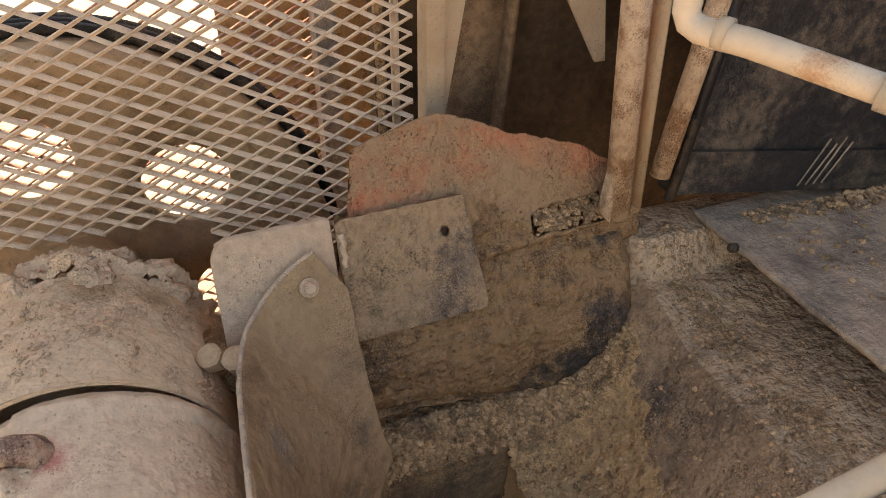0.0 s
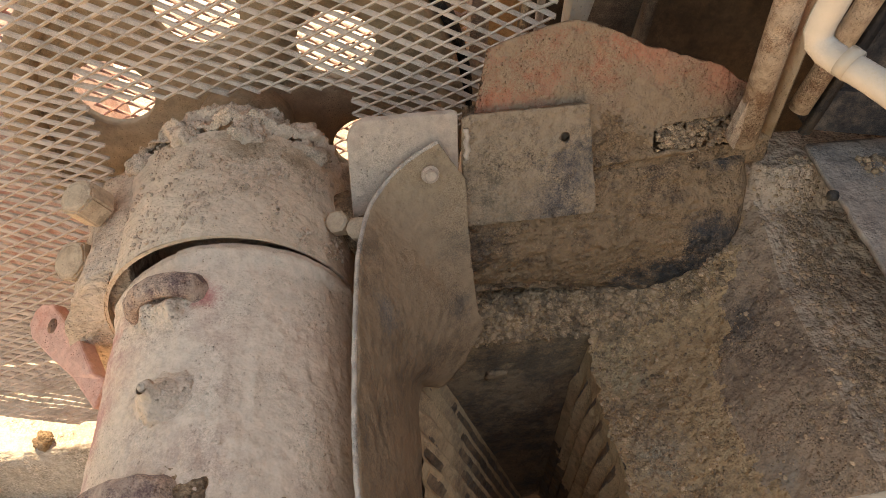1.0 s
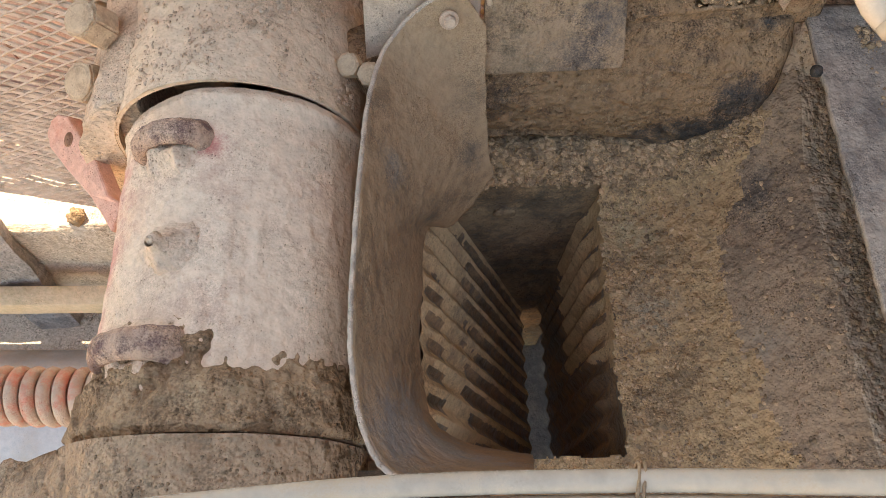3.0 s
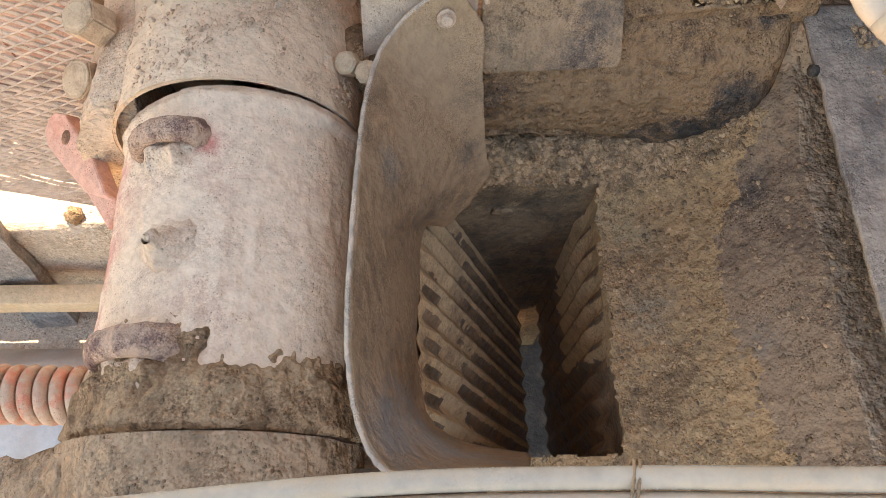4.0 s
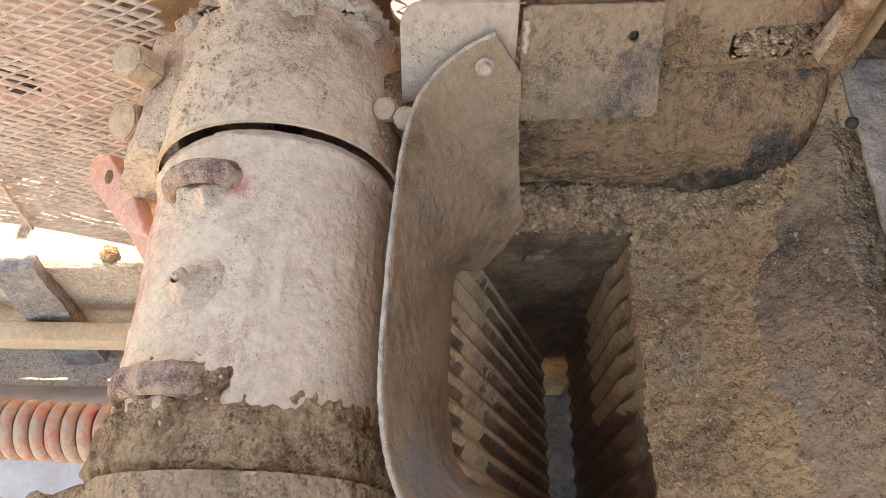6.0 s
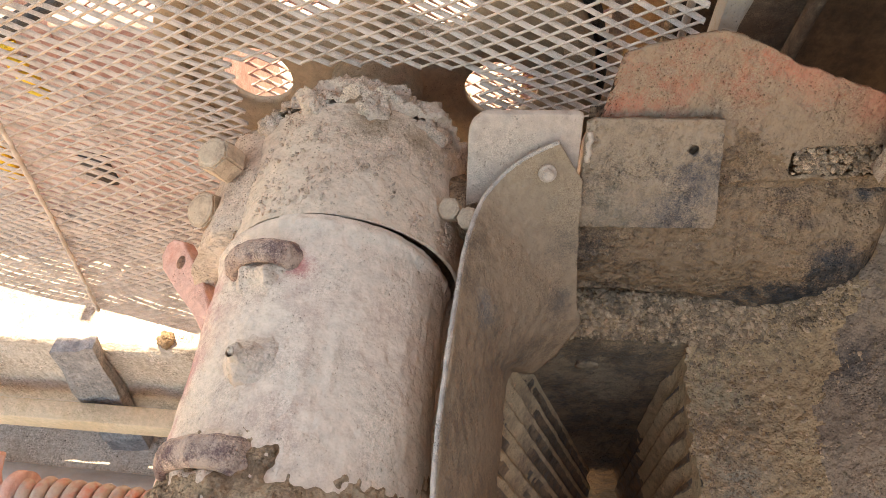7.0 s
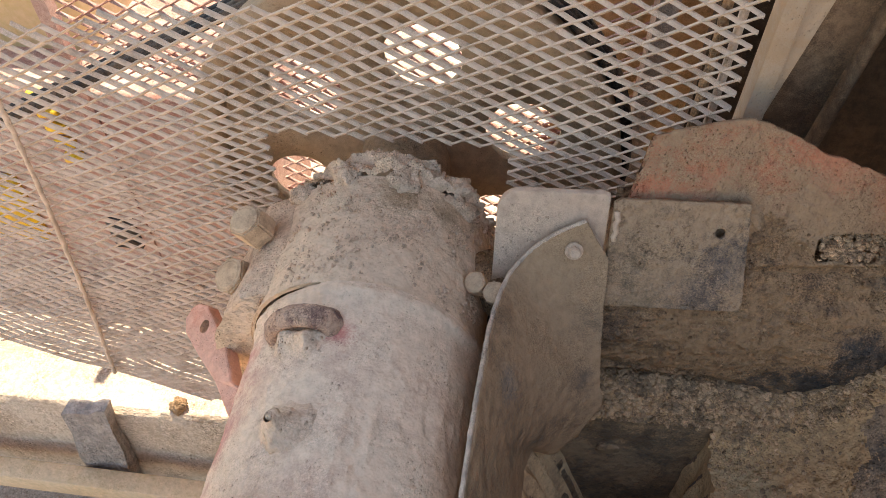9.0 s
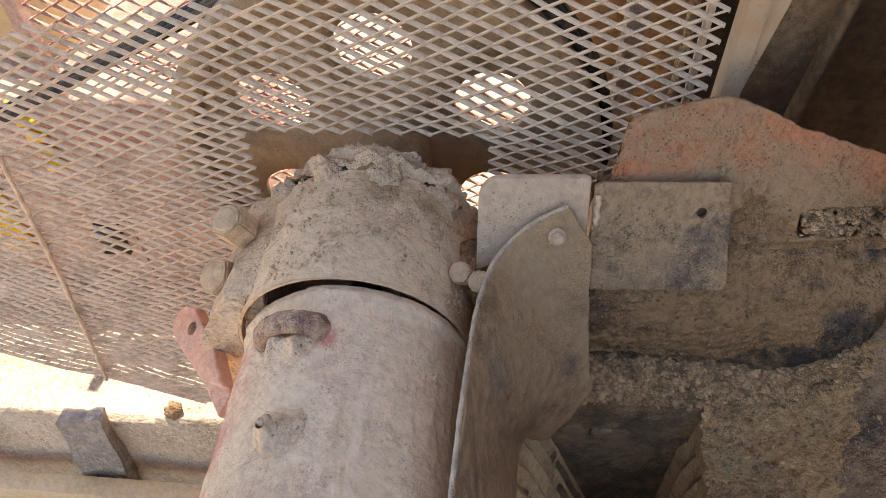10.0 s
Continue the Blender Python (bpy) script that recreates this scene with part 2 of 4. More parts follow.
def structure(name, bm, material, label, category, smooth=True, thick=0.0, bevel=0.0, kind="structure"):
    me = finish(bm, smooth)
    me.materials.append(material)
    ob = new(name, me)
    BASE[ob.name] = Vector((0, 0, 0))
    if thick:
        s = ob.modifiers.new("solid", "SOLIDIFY")
        s.thickness, s.offset = thick, 0.0
    if bevel:
        w = ob.modifiers.new("bevel", "BEVEL")
        w.width, w.segments, w.limit_method = bevel, 2, "ANGLE"
    return tagged(ob, label, category, kind=kind)


def box(bm, lo, hi, m=None):
    lo, hi = Vector(lo), Vector(hi)
    t = Matrix.Translation((lo + hi) / 2) @ Matrix.Diagonal((*(hi - lo), 1))
    bmesh.ops.create_cube(bm, size=1, matrix=(m @ t if m else t))
    return bm


def bar(bm, a, b, w, h, roll=0.0):
    """A box from a to b with a cross-section w by h."""
    a, b = Vector(a), Vector(b)
    q = (b - a).to_track_quat("Z", "Y").to_matrix().to_4x4()
    m = Matrix.Translation((a + b) / 2) @ q @ pose(0, 0, 0, 0, 0, roll) @ Matrix.Diagonal((w, h, (b - a).length, 1))
    bmesh.ops.create_cube(bm, size=1, matrix=m)
    return bm


def rod(bm, a, b, r, r2=None, seg=16, caps=True):
    a, b = Vector(a), Vector(b)
    q = (b - a).to_track_quat("Z", "Y").to_matrix().to_4x4()
    bmesh.ops.create_cone(bm, cap_ends=caps, segments=seg, radius1=r, radius2=r if r2 is None else r2, depth=(b - a).length, matrix=Matrix.Translation((a + b) / 2) @ q)
    return bm


def tube(bm, pts, r, seg=14, closed=False):
    """A tube along points, with smooth joints."""
    pts = [Vector(p) for p in pts]
    rings, side = [], None
    for k, p in enumerate(pts):
        d = (pts[min(k + 1, len(pts) - 1)] - pts[max(k - 1, 0)]).normalized()
        side = d.orthogonal().normalized() if side is None else (side - d * side.dot(d)).normalized()
        up = d.cross(side)
        rr = r(k / (len(pts) - 1)) if callable(r) else r
        rings.append([bm.verts.new(p + rr * (math.cos(a) * side + math.sin(a) * up)) for a in [2 * math.pi * j / seg for j in range(seg)]])
    for r0, r1 in zip(rings, rings[1:]):
        for j in range(seg):
            bm.faces.new((r0[j], r0[(j + 1) % seg], r1[(j + 1) % seg], r1[j]))
    bm.faces.new(rings[0])
    bm.faces.new(rings[-1])
    return bm


def spline(pts, n):
    """n points on a smooth curve through pts (Catmull-Rom)."""
    p = [Vector(q) for q in pts]
    p = [2 * p[0] - p[1]] + p + [2 * p[-1] - p[-2]]
    out = []
    for i in range(n):
        u = i / (n - 1) * (len(p) - 3)
        k = min(int(u), len(p) - 4)
        f = u - k
        a, b, c, d = p[k : k + 4]
        out.append(0.5 * (2 * b + (c - a) * f + (2 * a - 5 * b + 4 * c - d) * f * f + (3 * b - 3 * c + d - a) * f ** 3))
    return out


def sheet(bm, nu, nv, f):
    """A grid of nu by nv cells; f(u, v) gives its points, or None for a hole."""
    vs = [[f(i / nu, j / nv) for j in range(nv + 1)] for i in range(nu + 1)]
    vs = [[bm.verts.new(p) if p is not None else None for p in row] for row in vs]
    for i in range(nu):
        for j in range(nv):
            q = (vs[i][j], vs[i + 1][j], vs[i + 1][j + 1], vs[i][j + 1])
            if all(q):
                bm.faces.new(q)
    return bm


def lumps(p, scale, depth=4):
    return noise.fractal(Vector(p) * scale, 0.9, 2.1, depth)


def plate(bm, outline, depth):
    """A flat plate: outline points in space, pushed along depth (a vector)."""
    a = [bm.verts.new(p) for p in outline]
    b = [bm.verts.new(Vector(p) + Vector(depth)) for p in outline]
    bm.faces.new(a)
    bm.faces.new(b[::-1])
    for i in range(len(a)):
        j = (i + 1) % len(a)
        bm.faces.new((a[i], b[i], b[j], a[j]))
    return bm


def hexbolt(bm, at, axis, across, high, washer=0.0):
    at, axis = Vector(at), Vector(axis).normalized()
    if washer:
        rod(bm, at, at + axis * 0.004, washer, seg=24)
        at = at + axis * 0.004
    rod(bm, at, at + axis * high, across / 1.732, across / 1.732 * 0.97, seg=6)
    rod(bm, at + axis * high, at + axis * (high + 0.003), across / 1.9, across / 2.4, seg=12)
    return bm

# ---- setting ----
AX, AZ = -0.215, 1.032        # crusher shaft, along y
SHAFT = (AX, 0.0, AZ)
GROUND = -0.12


def ground_height(x, y):
    edge = 1.235 + 0.015 * lumps((x, 0, 4), 4)
    k = min(max((edge - y) / 0.03, 0), 1)
    return GROUND - 0.75 * k + 0.012 * lumps((x, y, 0), 0.9) * (y < 6) + 0.008 * lumps((x, y, 3), 7)


def build_ground():
    xs = list(np.linspace(-3.2, 3.2, 130))
    ys = list(np.linspace(-2.5, 1.16, 40)) + list(np.linspace(1.18, 1.32, 22)) + list(np.linspace(1.36, 4.0, 50))
    far = [5, 7, 10, 16, 30, 60, 140, 320, 700]
    xs = [-v for v in far[::-1]] + xs + far
    ys = [-v for v in far[::-1]] + ys + far
    bm = bmesh.new()
    sheet(bm, len(xs) - 1, len(ys) - 1, lambda u, v: (lambda x, y: Vector((x, y, ground_height(x, y))))(xs[round(u * (len(xs) - 1))], ys[round(v * (len(ys) - 1))]))
    structure("ground", bm, M_GROUND, "pale dusty gravel ground in bright sun with a pit edge", "ground")


def build_light_blocks():
    # unseen wall, added to hold back sky light from the right
    bm = bmesh.new()
    box(bm, (2.0, -4.0, -1.2), (2.15, 1.5, 2.3))
    structure("east_light_block", bm, M_BROWN, "added unseen wall that blocks light from the right", "wall", smooth=False)
    # unseen deck, added so that its shadow covers the machine
    bm = bmesh.new()
    box(bm, (-3.0, 0.5, 4.0), (3.0, 2.24, 4.08))
    structure("overhead_sun_block", bm, M_BROWN, "added unseen deck that keeps the sun off the machine", "roof", smooth=False)


def chute_height(x, y):
    pts = [(0.20, 0.785), (0.42, 0.785), (0.50, 0.79), (0.55, 0.805), (0.61, 0.838), (0.66, 0.878), (0.715, 0.952), (0.768, 1.022), (0.774, 1.024), (0.83, 1.027), (1.0, 1.05), (1.4, 1.09)]
    z = np.interp(x, [p[0] for p in pts], [p[1] for p in pts])
    rise = min(max((y - 0.80) / 0.14, 0), 1)
    z += rise * rise * (3 - 2 * rise) * max(0.10 - max(x - 0.45, 0) * 0.18, 0.02)
    heap = min(max((x - 0.735) / 0.06, 0), 1) * max(y - 0.955 + 0.015 * noise.noise(Vector((x, y, 3)) * 22), 0) * 2.0
    return min(float(z) + heap, max(float(z), 1.138))


def chute_point(x, y, rough=1.0):
    z = chute_height(x, y)
    return Vector((x, y, z + rough * (0.004 * noise.noise(Vector((x, y, 1)) * 9) + 0.0030 * noise.noise(Vector((x, y, 5)) * 34) + 0.0020 * max(0, noise.noise(Vector((x, y, 5)) * 130)) + 0.003 * max(0, noise.noise(Vector((x, y, 8)) * 60) - 0.25))))


def opening(x, y):
    """Where the feed opening lies in the bed."""
    edge = 0.452 + 0.010 * lumps((0.3, y, 2), 14) + 0.006 * noise.noise(Vector((0, y, 5)) * 60)
    far = 0.862 + 0.008 * lumps((x, 0.2, 4), 16)
    return x < edge and 0.335 + 0.01 * lumps((x, 0.1, 7), 15) < y < far


def build_bed():
    bm = bmesh.new()
    n, m = 270, 270

    def f(u, v):
        x, y = 0.19 + 0.9 * u + 0.5 * max(u - 0.85, 0) / 0.15, 0.02 + v * 1.08
        if opening(x, y):
            return None
        return chute_point(x, y)

    sheet(bm, n, m, f)
    bed = structure("feed_chute_floor", bm, M_CHUTE, "sloping chute floor under tan and grey-brown stone dust", "chute")
    wander = lambda x, y: 0.012 * noise.noise(Vector((x, y, 2)) * 14) + 0.008 * noise.noise(Vector((x, y, 6)) * 60)
    # darker dust colour on the steep band, paler beyond the fold
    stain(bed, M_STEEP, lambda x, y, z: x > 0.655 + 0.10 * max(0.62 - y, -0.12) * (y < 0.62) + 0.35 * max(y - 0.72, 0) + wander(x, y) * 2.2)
    stain(bed, M_UPPER, lambda x, y, z: x > 0.771 + 0.25 * wander(x, y) or (y > 0.965 + wander(x, y) and x > 0.73))


def stones(name, count, place, size, material, label, seed, category="gravel"):
    """Loose broken stone in one mesh."""
    rnd = random.Random(seed)
    base = bmesh.new()
    bmesh.ops.create_icosphere(base, subdivisions=1, radius=1)
    vs = np.array([v.co[:] for v in base.verts])
    fs = [[v.index for v in f.verts] for f in base.faces]
    base.free()
    verts, faces = [], []
    for _ in range(count):
        p = place(rnd)
        if p is None:
            continue
        s = size(rnd)
        q = vs * (1 + 0.45 * (np.array([rnd.random() for _ in range(len(vs))])[:, None] - 0.5))
        q = q * np.array([s, s * rnd.uniform(0.6, 1), s * rnd.uniform(0.45, 0.8)])
        r = np.array(Euler((rnd.uniform(-0.5, 0.5), rnd.uniform(-0.5, 0.5), rnd.uniform(0, 6.3))).to_matrix())
        q = q @ r.T + np.array(p)
        o = len(verts)
        verts += [tuple(v) for v in q]
        faces += [[k + o for k in f] for f in fs]
    me = bpy.data.meshes.new(name)
    me.from_pydata(verts, [], faces)
    me.materials.append(material)
    return tagged(new(name, me), label, category, kind="stuff")


def build_gravel():
    def bed(rnd):
        for _ in range(30):
            x, y = rnd.uniform(0.2, 0.96), rnd.uniform(0.05, 1.02)
            if opening(x + 0.012, y + 0.004) or opening(x, y):
                continue
            d = lumps((x, y, 9), 6, 3)
            band = 1.3 * max(0, 1 - abs(x - 0.515) / 0.075) + (0.8 if y > 0.86 and x < 0.6 else 0) + max(0, 1 - abs(x - 0.84) / 0.05) * 1.2
            if rnd.random() < 0.08 + 0.75 * band * (0.6 + d) + 0.1 * max(d, 0):
                p = chute_point(x, y)
                return (p.x, p.y, p.z + 0.0005)
        return None

    stones("fine_gravel", 15000, bed, lambda r: 0.0012 + 0.0050 * r.random() ** 4, M_STONE, "fine crushed stone lying on the chute floor", 3)
    stones("loose_stones", 260, bed, lambda r: 0.004 + 0.005 * r.random() ** 2, M_STONE, "small loose broken stones on the chute floor", 4)

    def ledge(rnd):
        x, y = rnd.uniform(0.2, 0.72), rnd.uniform(0.862, 0.945)
        if opening(x, y + 0.01) or rnd.random() > 1.15 - x:
            return None
        p = chute_point(x, y, 1.0)
        return (p.x, p.y, p.z + 0.001)

    stones("ledge_gravel", 3200, ledge, lambda r: 0.0018 + 0.0080 * r.random() ** 3, M_STONE, "crushed stone heaped along the foot of the liner", 6)

    def crust(rnd):
        x, z = rnd.uniform(0.21, 0.74), rnd.uniform(0.93, 1.26)
        if lumps((x, z, 4), 9, 3) < 0.05 + 0.5 * (x < 0.41) * (z > 1.09):
            return None
        return (x, liner_y(x, z) + 0.010 * lumps((x, z, 1), 8) - 0.001, z)

    stones("wall_crust", 3000, crust, lambda r: 0.001 + 0.0032 * r.random() ** 3, M_CAKE, "crumbs of dried stone dust stuck to the liner", 7, "dust crust")

    def slot(rnd):
        x, k = rnd.uniform(0.552, 0.69), rnd.random()
        return (x, liner_y(x, 1.21) - 0.006 + 0.04 * k, 1.196 + 0.034 * k + rnd.uniform(0, 0.006))

    stones("slot_stones", 420, slot, lambda r: 0.003 + 0.006 * r.random() ** 2, M_STONE, "grey crushed stones lying in the liner slot", 8)

    def cap(rnd):
        a, y = radians(rnd.uniform(25, 165)), rnd.uniform(0.84, 1.09)
        if lumps((a * 0.3, y, 3), 9, 3) < 0.0:
            return None
        return (AX + 0.213 * math.cos(a), y, AZ + 0.213 * math.sin(a))

    stones("housing_crumbs", 2600, cap, lambda r: 0.0012 + 0.0042 * r.random() ** 4, M_CRUMB, "crumbs of pale dust lying on the bearing housing", 9, "dust crust")


def liner_y(x, z):
    """Face of the far side wall."""
    return 0.931 + 0.42 * (max(z, 1.03) - 1.07) + 0.06 * (x - 0.2)


def build_side_wall():
    # worn side liner with an undercut lower edge and a rounded nose
    bm = bmesh.new()
    low = spline([(0.20, 0.945), (0.29, 0.938), (0.42, 0.905), (0.55, 0.866), (0.64, 0.905), (0.70, 0.955), (0.745, 1.005)], 60)

    def f(u, v):
        x = 0.20 + 0.55 * u
        zl = np.interp(x, [p[0] for p in low], [p[1] for p in low])
        zt = 1.275 - 0.05 * max(u - 0.6, 0)
        s = v * 1.12 - 0.12
        if s < 0:
            k = -s / 0.12
            y = liner_y(x, zl) + 0.05 * k
            z = zl + 0.012 * (1 - (1 - k) ** 2) - 0.006
        else:
            z = zl + (zt - zl) * s
            y = liner_y(x, z) + 0.018 * max(0, 1 - s / 0.10) ** 2
        y += 0.035 * max(0, (u - 0.93) / 0.07) ** 2
        kx, kz = min(max((x - 0.50) / 0.10, 0), 1), min(max((1.128 - z) / 0.022, 0), 1)
        y -= 0.018 * kx * kx * (3 - 2 * kx) * kz * kz * (3 - 2 * kz)
        ww = 0.5 + 0.5 * noise.noise(Vector((x * 9, z * 9, 3)))
        y += 0.010 * lumps((x, z, 1), 8) + 0.0045 * lumps((x * 1.0, z * 1.6, 8), 45) * (0.4 + ww)
        back = min(max((z - 1.155 - 0.012 * noise.noise(Vector((x * 16, 0, 5)))) / 0.03, 0), 1)
        y += 0.05 * back * back * (3 - 2 * back)
        return Vector((x, y, z))

    sheet(bm, 170, 130, f)
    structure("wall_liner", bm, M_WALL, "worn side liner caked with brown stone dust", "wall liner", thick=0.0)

    # chamber cheek behind the opening
    bm = bmesh.new()
    sheet(bm, 60, 90, lambda u, v: Vector((0.0 + 0.5 * u, 0.885 + 0.006 * lumps((u, v, 2), 7) + 0.003 * lumps((u, v, 6), 30), -0.42 + 1.25 * v)))
    structure("wall_cheek", bm, M_CHEEK, "dark worn cheek plate closing the crushing chamber", "wall liner", thick=0.03)
    bm = bmesh.new()
    hexbolt(bm, (0.272, 0.882, 0.70), (0, -1, 0), 0.05, 0.012, 0.034)
    t = thing("liner_bolt", (0.272, 0.882, 0.70), "dust-covered round bolt head on the dark cheek plate", "bolt")
    part("head", bm, M_CHEEK, t)

    # frame behind everything
    bm = bmesh.new()
    box(bm, (-0.05, 1.00, -0.1), (0.78, 1.04, 1.0))
    structure("wall_frame_side", bm, M_BROWN, "steel side frame of the crusher", "frame", smooth=False)
    bm = bmesh.new()
    box(bm, (0.2, 0.12, -0.1), (1.0, 0.17, 0.74))
    box(bm, (-0.04, 0.12, -0.1), (0.2, 0.30, 0.80))
    # added dark block standing in for the shaded crevice beside the guard
    box(bm, (-0.03, 0.20, 0.80), (0.035, 0.285, 1.09))
    structure("wall_frame_near", bm, M_BROWN, "near steel side frame of the crusher, with dark filler in the crevice", "frame", smooth=False)


def build_plates():
    # big orange plate standing behind the liner
    t = thing("hopper_side_plate", (0.5, 1.15, 1.2), "orange-painted steel plate with dusty face and ragged top edge", "plate")
    top = spline([(0.216, 0, 1.300), (0.233, 0, 1.368), (0.243, 0, 1.381), (0.31, 0, 1.398), (0.385, 0, 1.410), (0.44, 0, 1.398), (0.517, 0, 1.365), (0.571, 0, 1.350), (0.66, 0, 1.322), (0.70, 0, 1.295), (0.775, 0, 1.26)], 60)
    bm = bmesh.new()
    left = [(1.08, 0.216), (1.28, 0.220), (1.381, 0.243), (1.45, 0.25)]

    def g(u, v):
        x = 0.216 + 0.56 * u
        zt = np.interp(x, [p.x for p in top], [p.z for p in top]) + 0.004 * lumps((x, 0, 0), 30) * (u > 0.3)
        z = 1.13 + (zt - 1.13) * v
        slot = 0.546 + 0.01 * noise.noise(Vector((z * 40, 1, 0))) < x < 0.694 and 1.192 + 0.006 * noise.noise(Vector((x * 30, 2, 0))) < z < 1.222 + 0.30 * min(x - 0.546, 0.04) + 0.006 * noise.noise(Vector((x * 40, 3, 0)))
        if slot:
            return None
        x = max(x, float(np.interp(z, [p[0] for p in left], [p[1] for p in left])))
        low = min(max((1.175 - z) / 0.045, 0), 1)
        y = liner_y(x, z) + 0.014 + 0.025 * low * low - 0.012 * max(0, 1 - abs(z - 1.185 - 0.05 * (x - 0.5)) / 0.012) * (x > 0.43)
        crust = max(0, 1 - abs(x - 0.435 - 0.1 * (1.25 - z)) / 0.035) * (z < 1.29)
        y -= 0.010 * crust * (0.6 + lumps((x, z, 6), 30))
        y += 0.0022 * lumps((x, z, 3), 40) + 0.005 * lumps((x, z, 3), 6)
        return Vector((x, y, z))

    sheet(bm, 170, 110, g)
    wall = part("plate", bm, M_REDWALL, t, thick=0.008)
    stain(wall, M_WALL, lambda x, y, z: z < 1.225 - 0.10 * (x - 0.45) + 0.06 * noise.noise(Vector((x, 0, z)) * 12) + 0.03 * noise.noise(Vector((x, 1, z)) * 45))

    # square patch plate with a hole
    t = thing("square_cover_plate", (0.31, 1.0, 1.17), "flat dusty steel cover plate with one bolt hole", "plate")
    bm = bmesh.new()
    face = lambda x, z: Vector((x, liner_y(x, z) - 0.008, z))
    a = (0.3695, 1.243)

    def sq(u, v):
        # ring-shaped mesh round the hole
        ang = 2 * math.pi * u
        c, s = math.cos(ang), math.sin(ang)
        lox, hix, loz, hiz = 0.192, 0.415, 1.105, 1.293
        tx = ((hix if c > 0 else lox) - a[0]) / c if abs(c) > 1e-6 else 9
        tz = ((hiz if s > 0 else loz) - a[1]) / s if abs(s) > 1e-6 else 9
        r = min(abs(tx), abs(tz))
        k = 0.0085 + (r - 0.0085) * v
        p = face(a[0] + c * k, a[1] + s * k)
        p.x += (p.z - 1.29) * -0.12 * max(p.x - 0.2, 0) / 0.2
        p.y += 0.0016 * lumps((p.x, p.z, 7), 60) * min(v * 8, 1)
        return p

    sheet(bm, 128, 40, sq)
    bmesh.ops.remove_doubles(bm, verts=bm.verts, dist=1e-5)
    part("plate", bm, M_TAB2, t, thick=0.010)

    # rounded tab beside it
    t = thing("mounting_tab", (0.1, 1.0, 1.2), "cream-grey dusty steel tab with a rounded corner", "bracket")
    bm = bmesh.new()
    lo, hi = (-0.002, 1.08), (0.186, 1.297)
    pts = [(hi[0], lo[1]), (hi[0], hi[1] - 0.004), (0.175, hi[1])]
    pts += [(lo[0] + 0.035 - 0.035 * math.sin(k * math.pi / 16), hi[1] - 0.035 + 0.035 * math.cos(k * math.pi / 16)) for k in range(9)]
    pts += [(lo[0], lo[1])]
    plate(bm, [face(x, z) + Vector((0, 0.002, 0)) for x, z in pts], (0, 0.012, 0.0))
    part("plate", bm, M_TAB, t, bevel=0.002)
    bm = bmesh.new()
    tube(bm, [face(0.200, z) + Vector((0.002 * math.sin(z * 300), -0.006, 0)) for z in np.linspace(1.225, 1.275, 8)], 0.005, 8)
    part("weld_bead", bm, M_TAB, t)


LIP = [(0.151, 0.986, 1.263), (0.115, 0.977, 1.247), (0.080, 0.964, 1.225), (0.052, 0.944, 1.205), (0.025, 0.90, 1.195), (0.006, 0.81, 1.195), (-0.002, 0.70, 1.205), (-0.007, 0.60, 1.21), (-0.011, 0.49, 1.21), (-0.010, 0.42, 1.205), (0.0, 0.349, 1.20), (0.017, 0.299, 1.20), (0.042, 0.268, 1.20), (0.085, 0.257, 1.20), (0.2, 0.252, 1.20)]
INNER = [(0.194, 0.964, 1.200), (0.197, 0.945, 1.16), (0.200, 0.92, 1.11), (0.206, 0.89, 1.04), (0.213, 0.86, 0.96), (0.218, 0.838, 0.905), (0.149, 0.78, 0.835), (0.096, 0.762, 0.85), (0.084, 0.648, 0.85), (0.079, 0.538, 0.85), (0.085, 0.435, 0.85), (0.102, 0.392, 0.85), (0.131, 0.365, 0.85), (0.18, 0.345, 0.85), (0.27, 0.328, 0.85)]


def build_rolled_guard():
    t = thing("rolled_guard_plate", (0.1, 0.65, 1.0), "curved rolled steel deflector plate, dusty brown with worn bright edge", "guard plate")
    a, b = spline(LIP, 150), spline(INNER, 150)
    bm = bmesh.new()

    def f(u, v):
        k = u * 149
        i = min(int(k), 148)
        p, q = a[i].lerp(a[i + 1], k - i), b[i].lerp(b[i + 1], k - i)
        r = p.lerp(q, v)
        w = math.sin(v * math.pi)
        r += Vector((0.014, 0.0, -0.010)) * w * min(max(u - 0.25, 0) * 5, 1)
        r += Vector((0.0006, -0.0005, 0.0003)) * lumps(r, 70) + Vector((0.003, 0, 0)) * lumps(r, 12)
        rag = max(0, v - 0.93) / 0.07 * (u > 0.36)
        r += (q - p).normalized() * rag * (0.010 * noise.noise(r * 40) + 0.007 * noise.noise(r * 110))
        return r

    sheet(bm, 149, 60, f)
    part("plate", bm, M_GUARDPLATE, t, thick=0.008)
    bm = bmesh.new()
    tube(bm, [p + Vector((-0.001, 0, 0.001)) + Vector((0.0012, 0.0012, 0)) * noise.noise(p * 90) for p in a], lambda u: 0.0040 + 0.0008 * noise.noise(Vector((u * 130, 0, 0))), 8)
    part("edge", bm, M_EDGE, t, "worn bare steel edge")
    bm = bmesh.new()
    at = Vector((0.133, 0.961, 1.217))
    nrm = Vector((0.12, -0.88, 0.46)).normalized()
    hexbolt(bm, at + nrm * 0.008, nrm, 0.019, 0.009)
    bolt = part("bolt", bm, M_TAB, t, "small dusty hex bolt", smooth=False)
    bm = bmesh.new()
    rod(bm, at + nrm * 0.003, at + nrm * 0.008, 0.0155, seg=28)
    part("washer", bm, M_TAB, bolt, smooth=False)


# ---- crusher ----


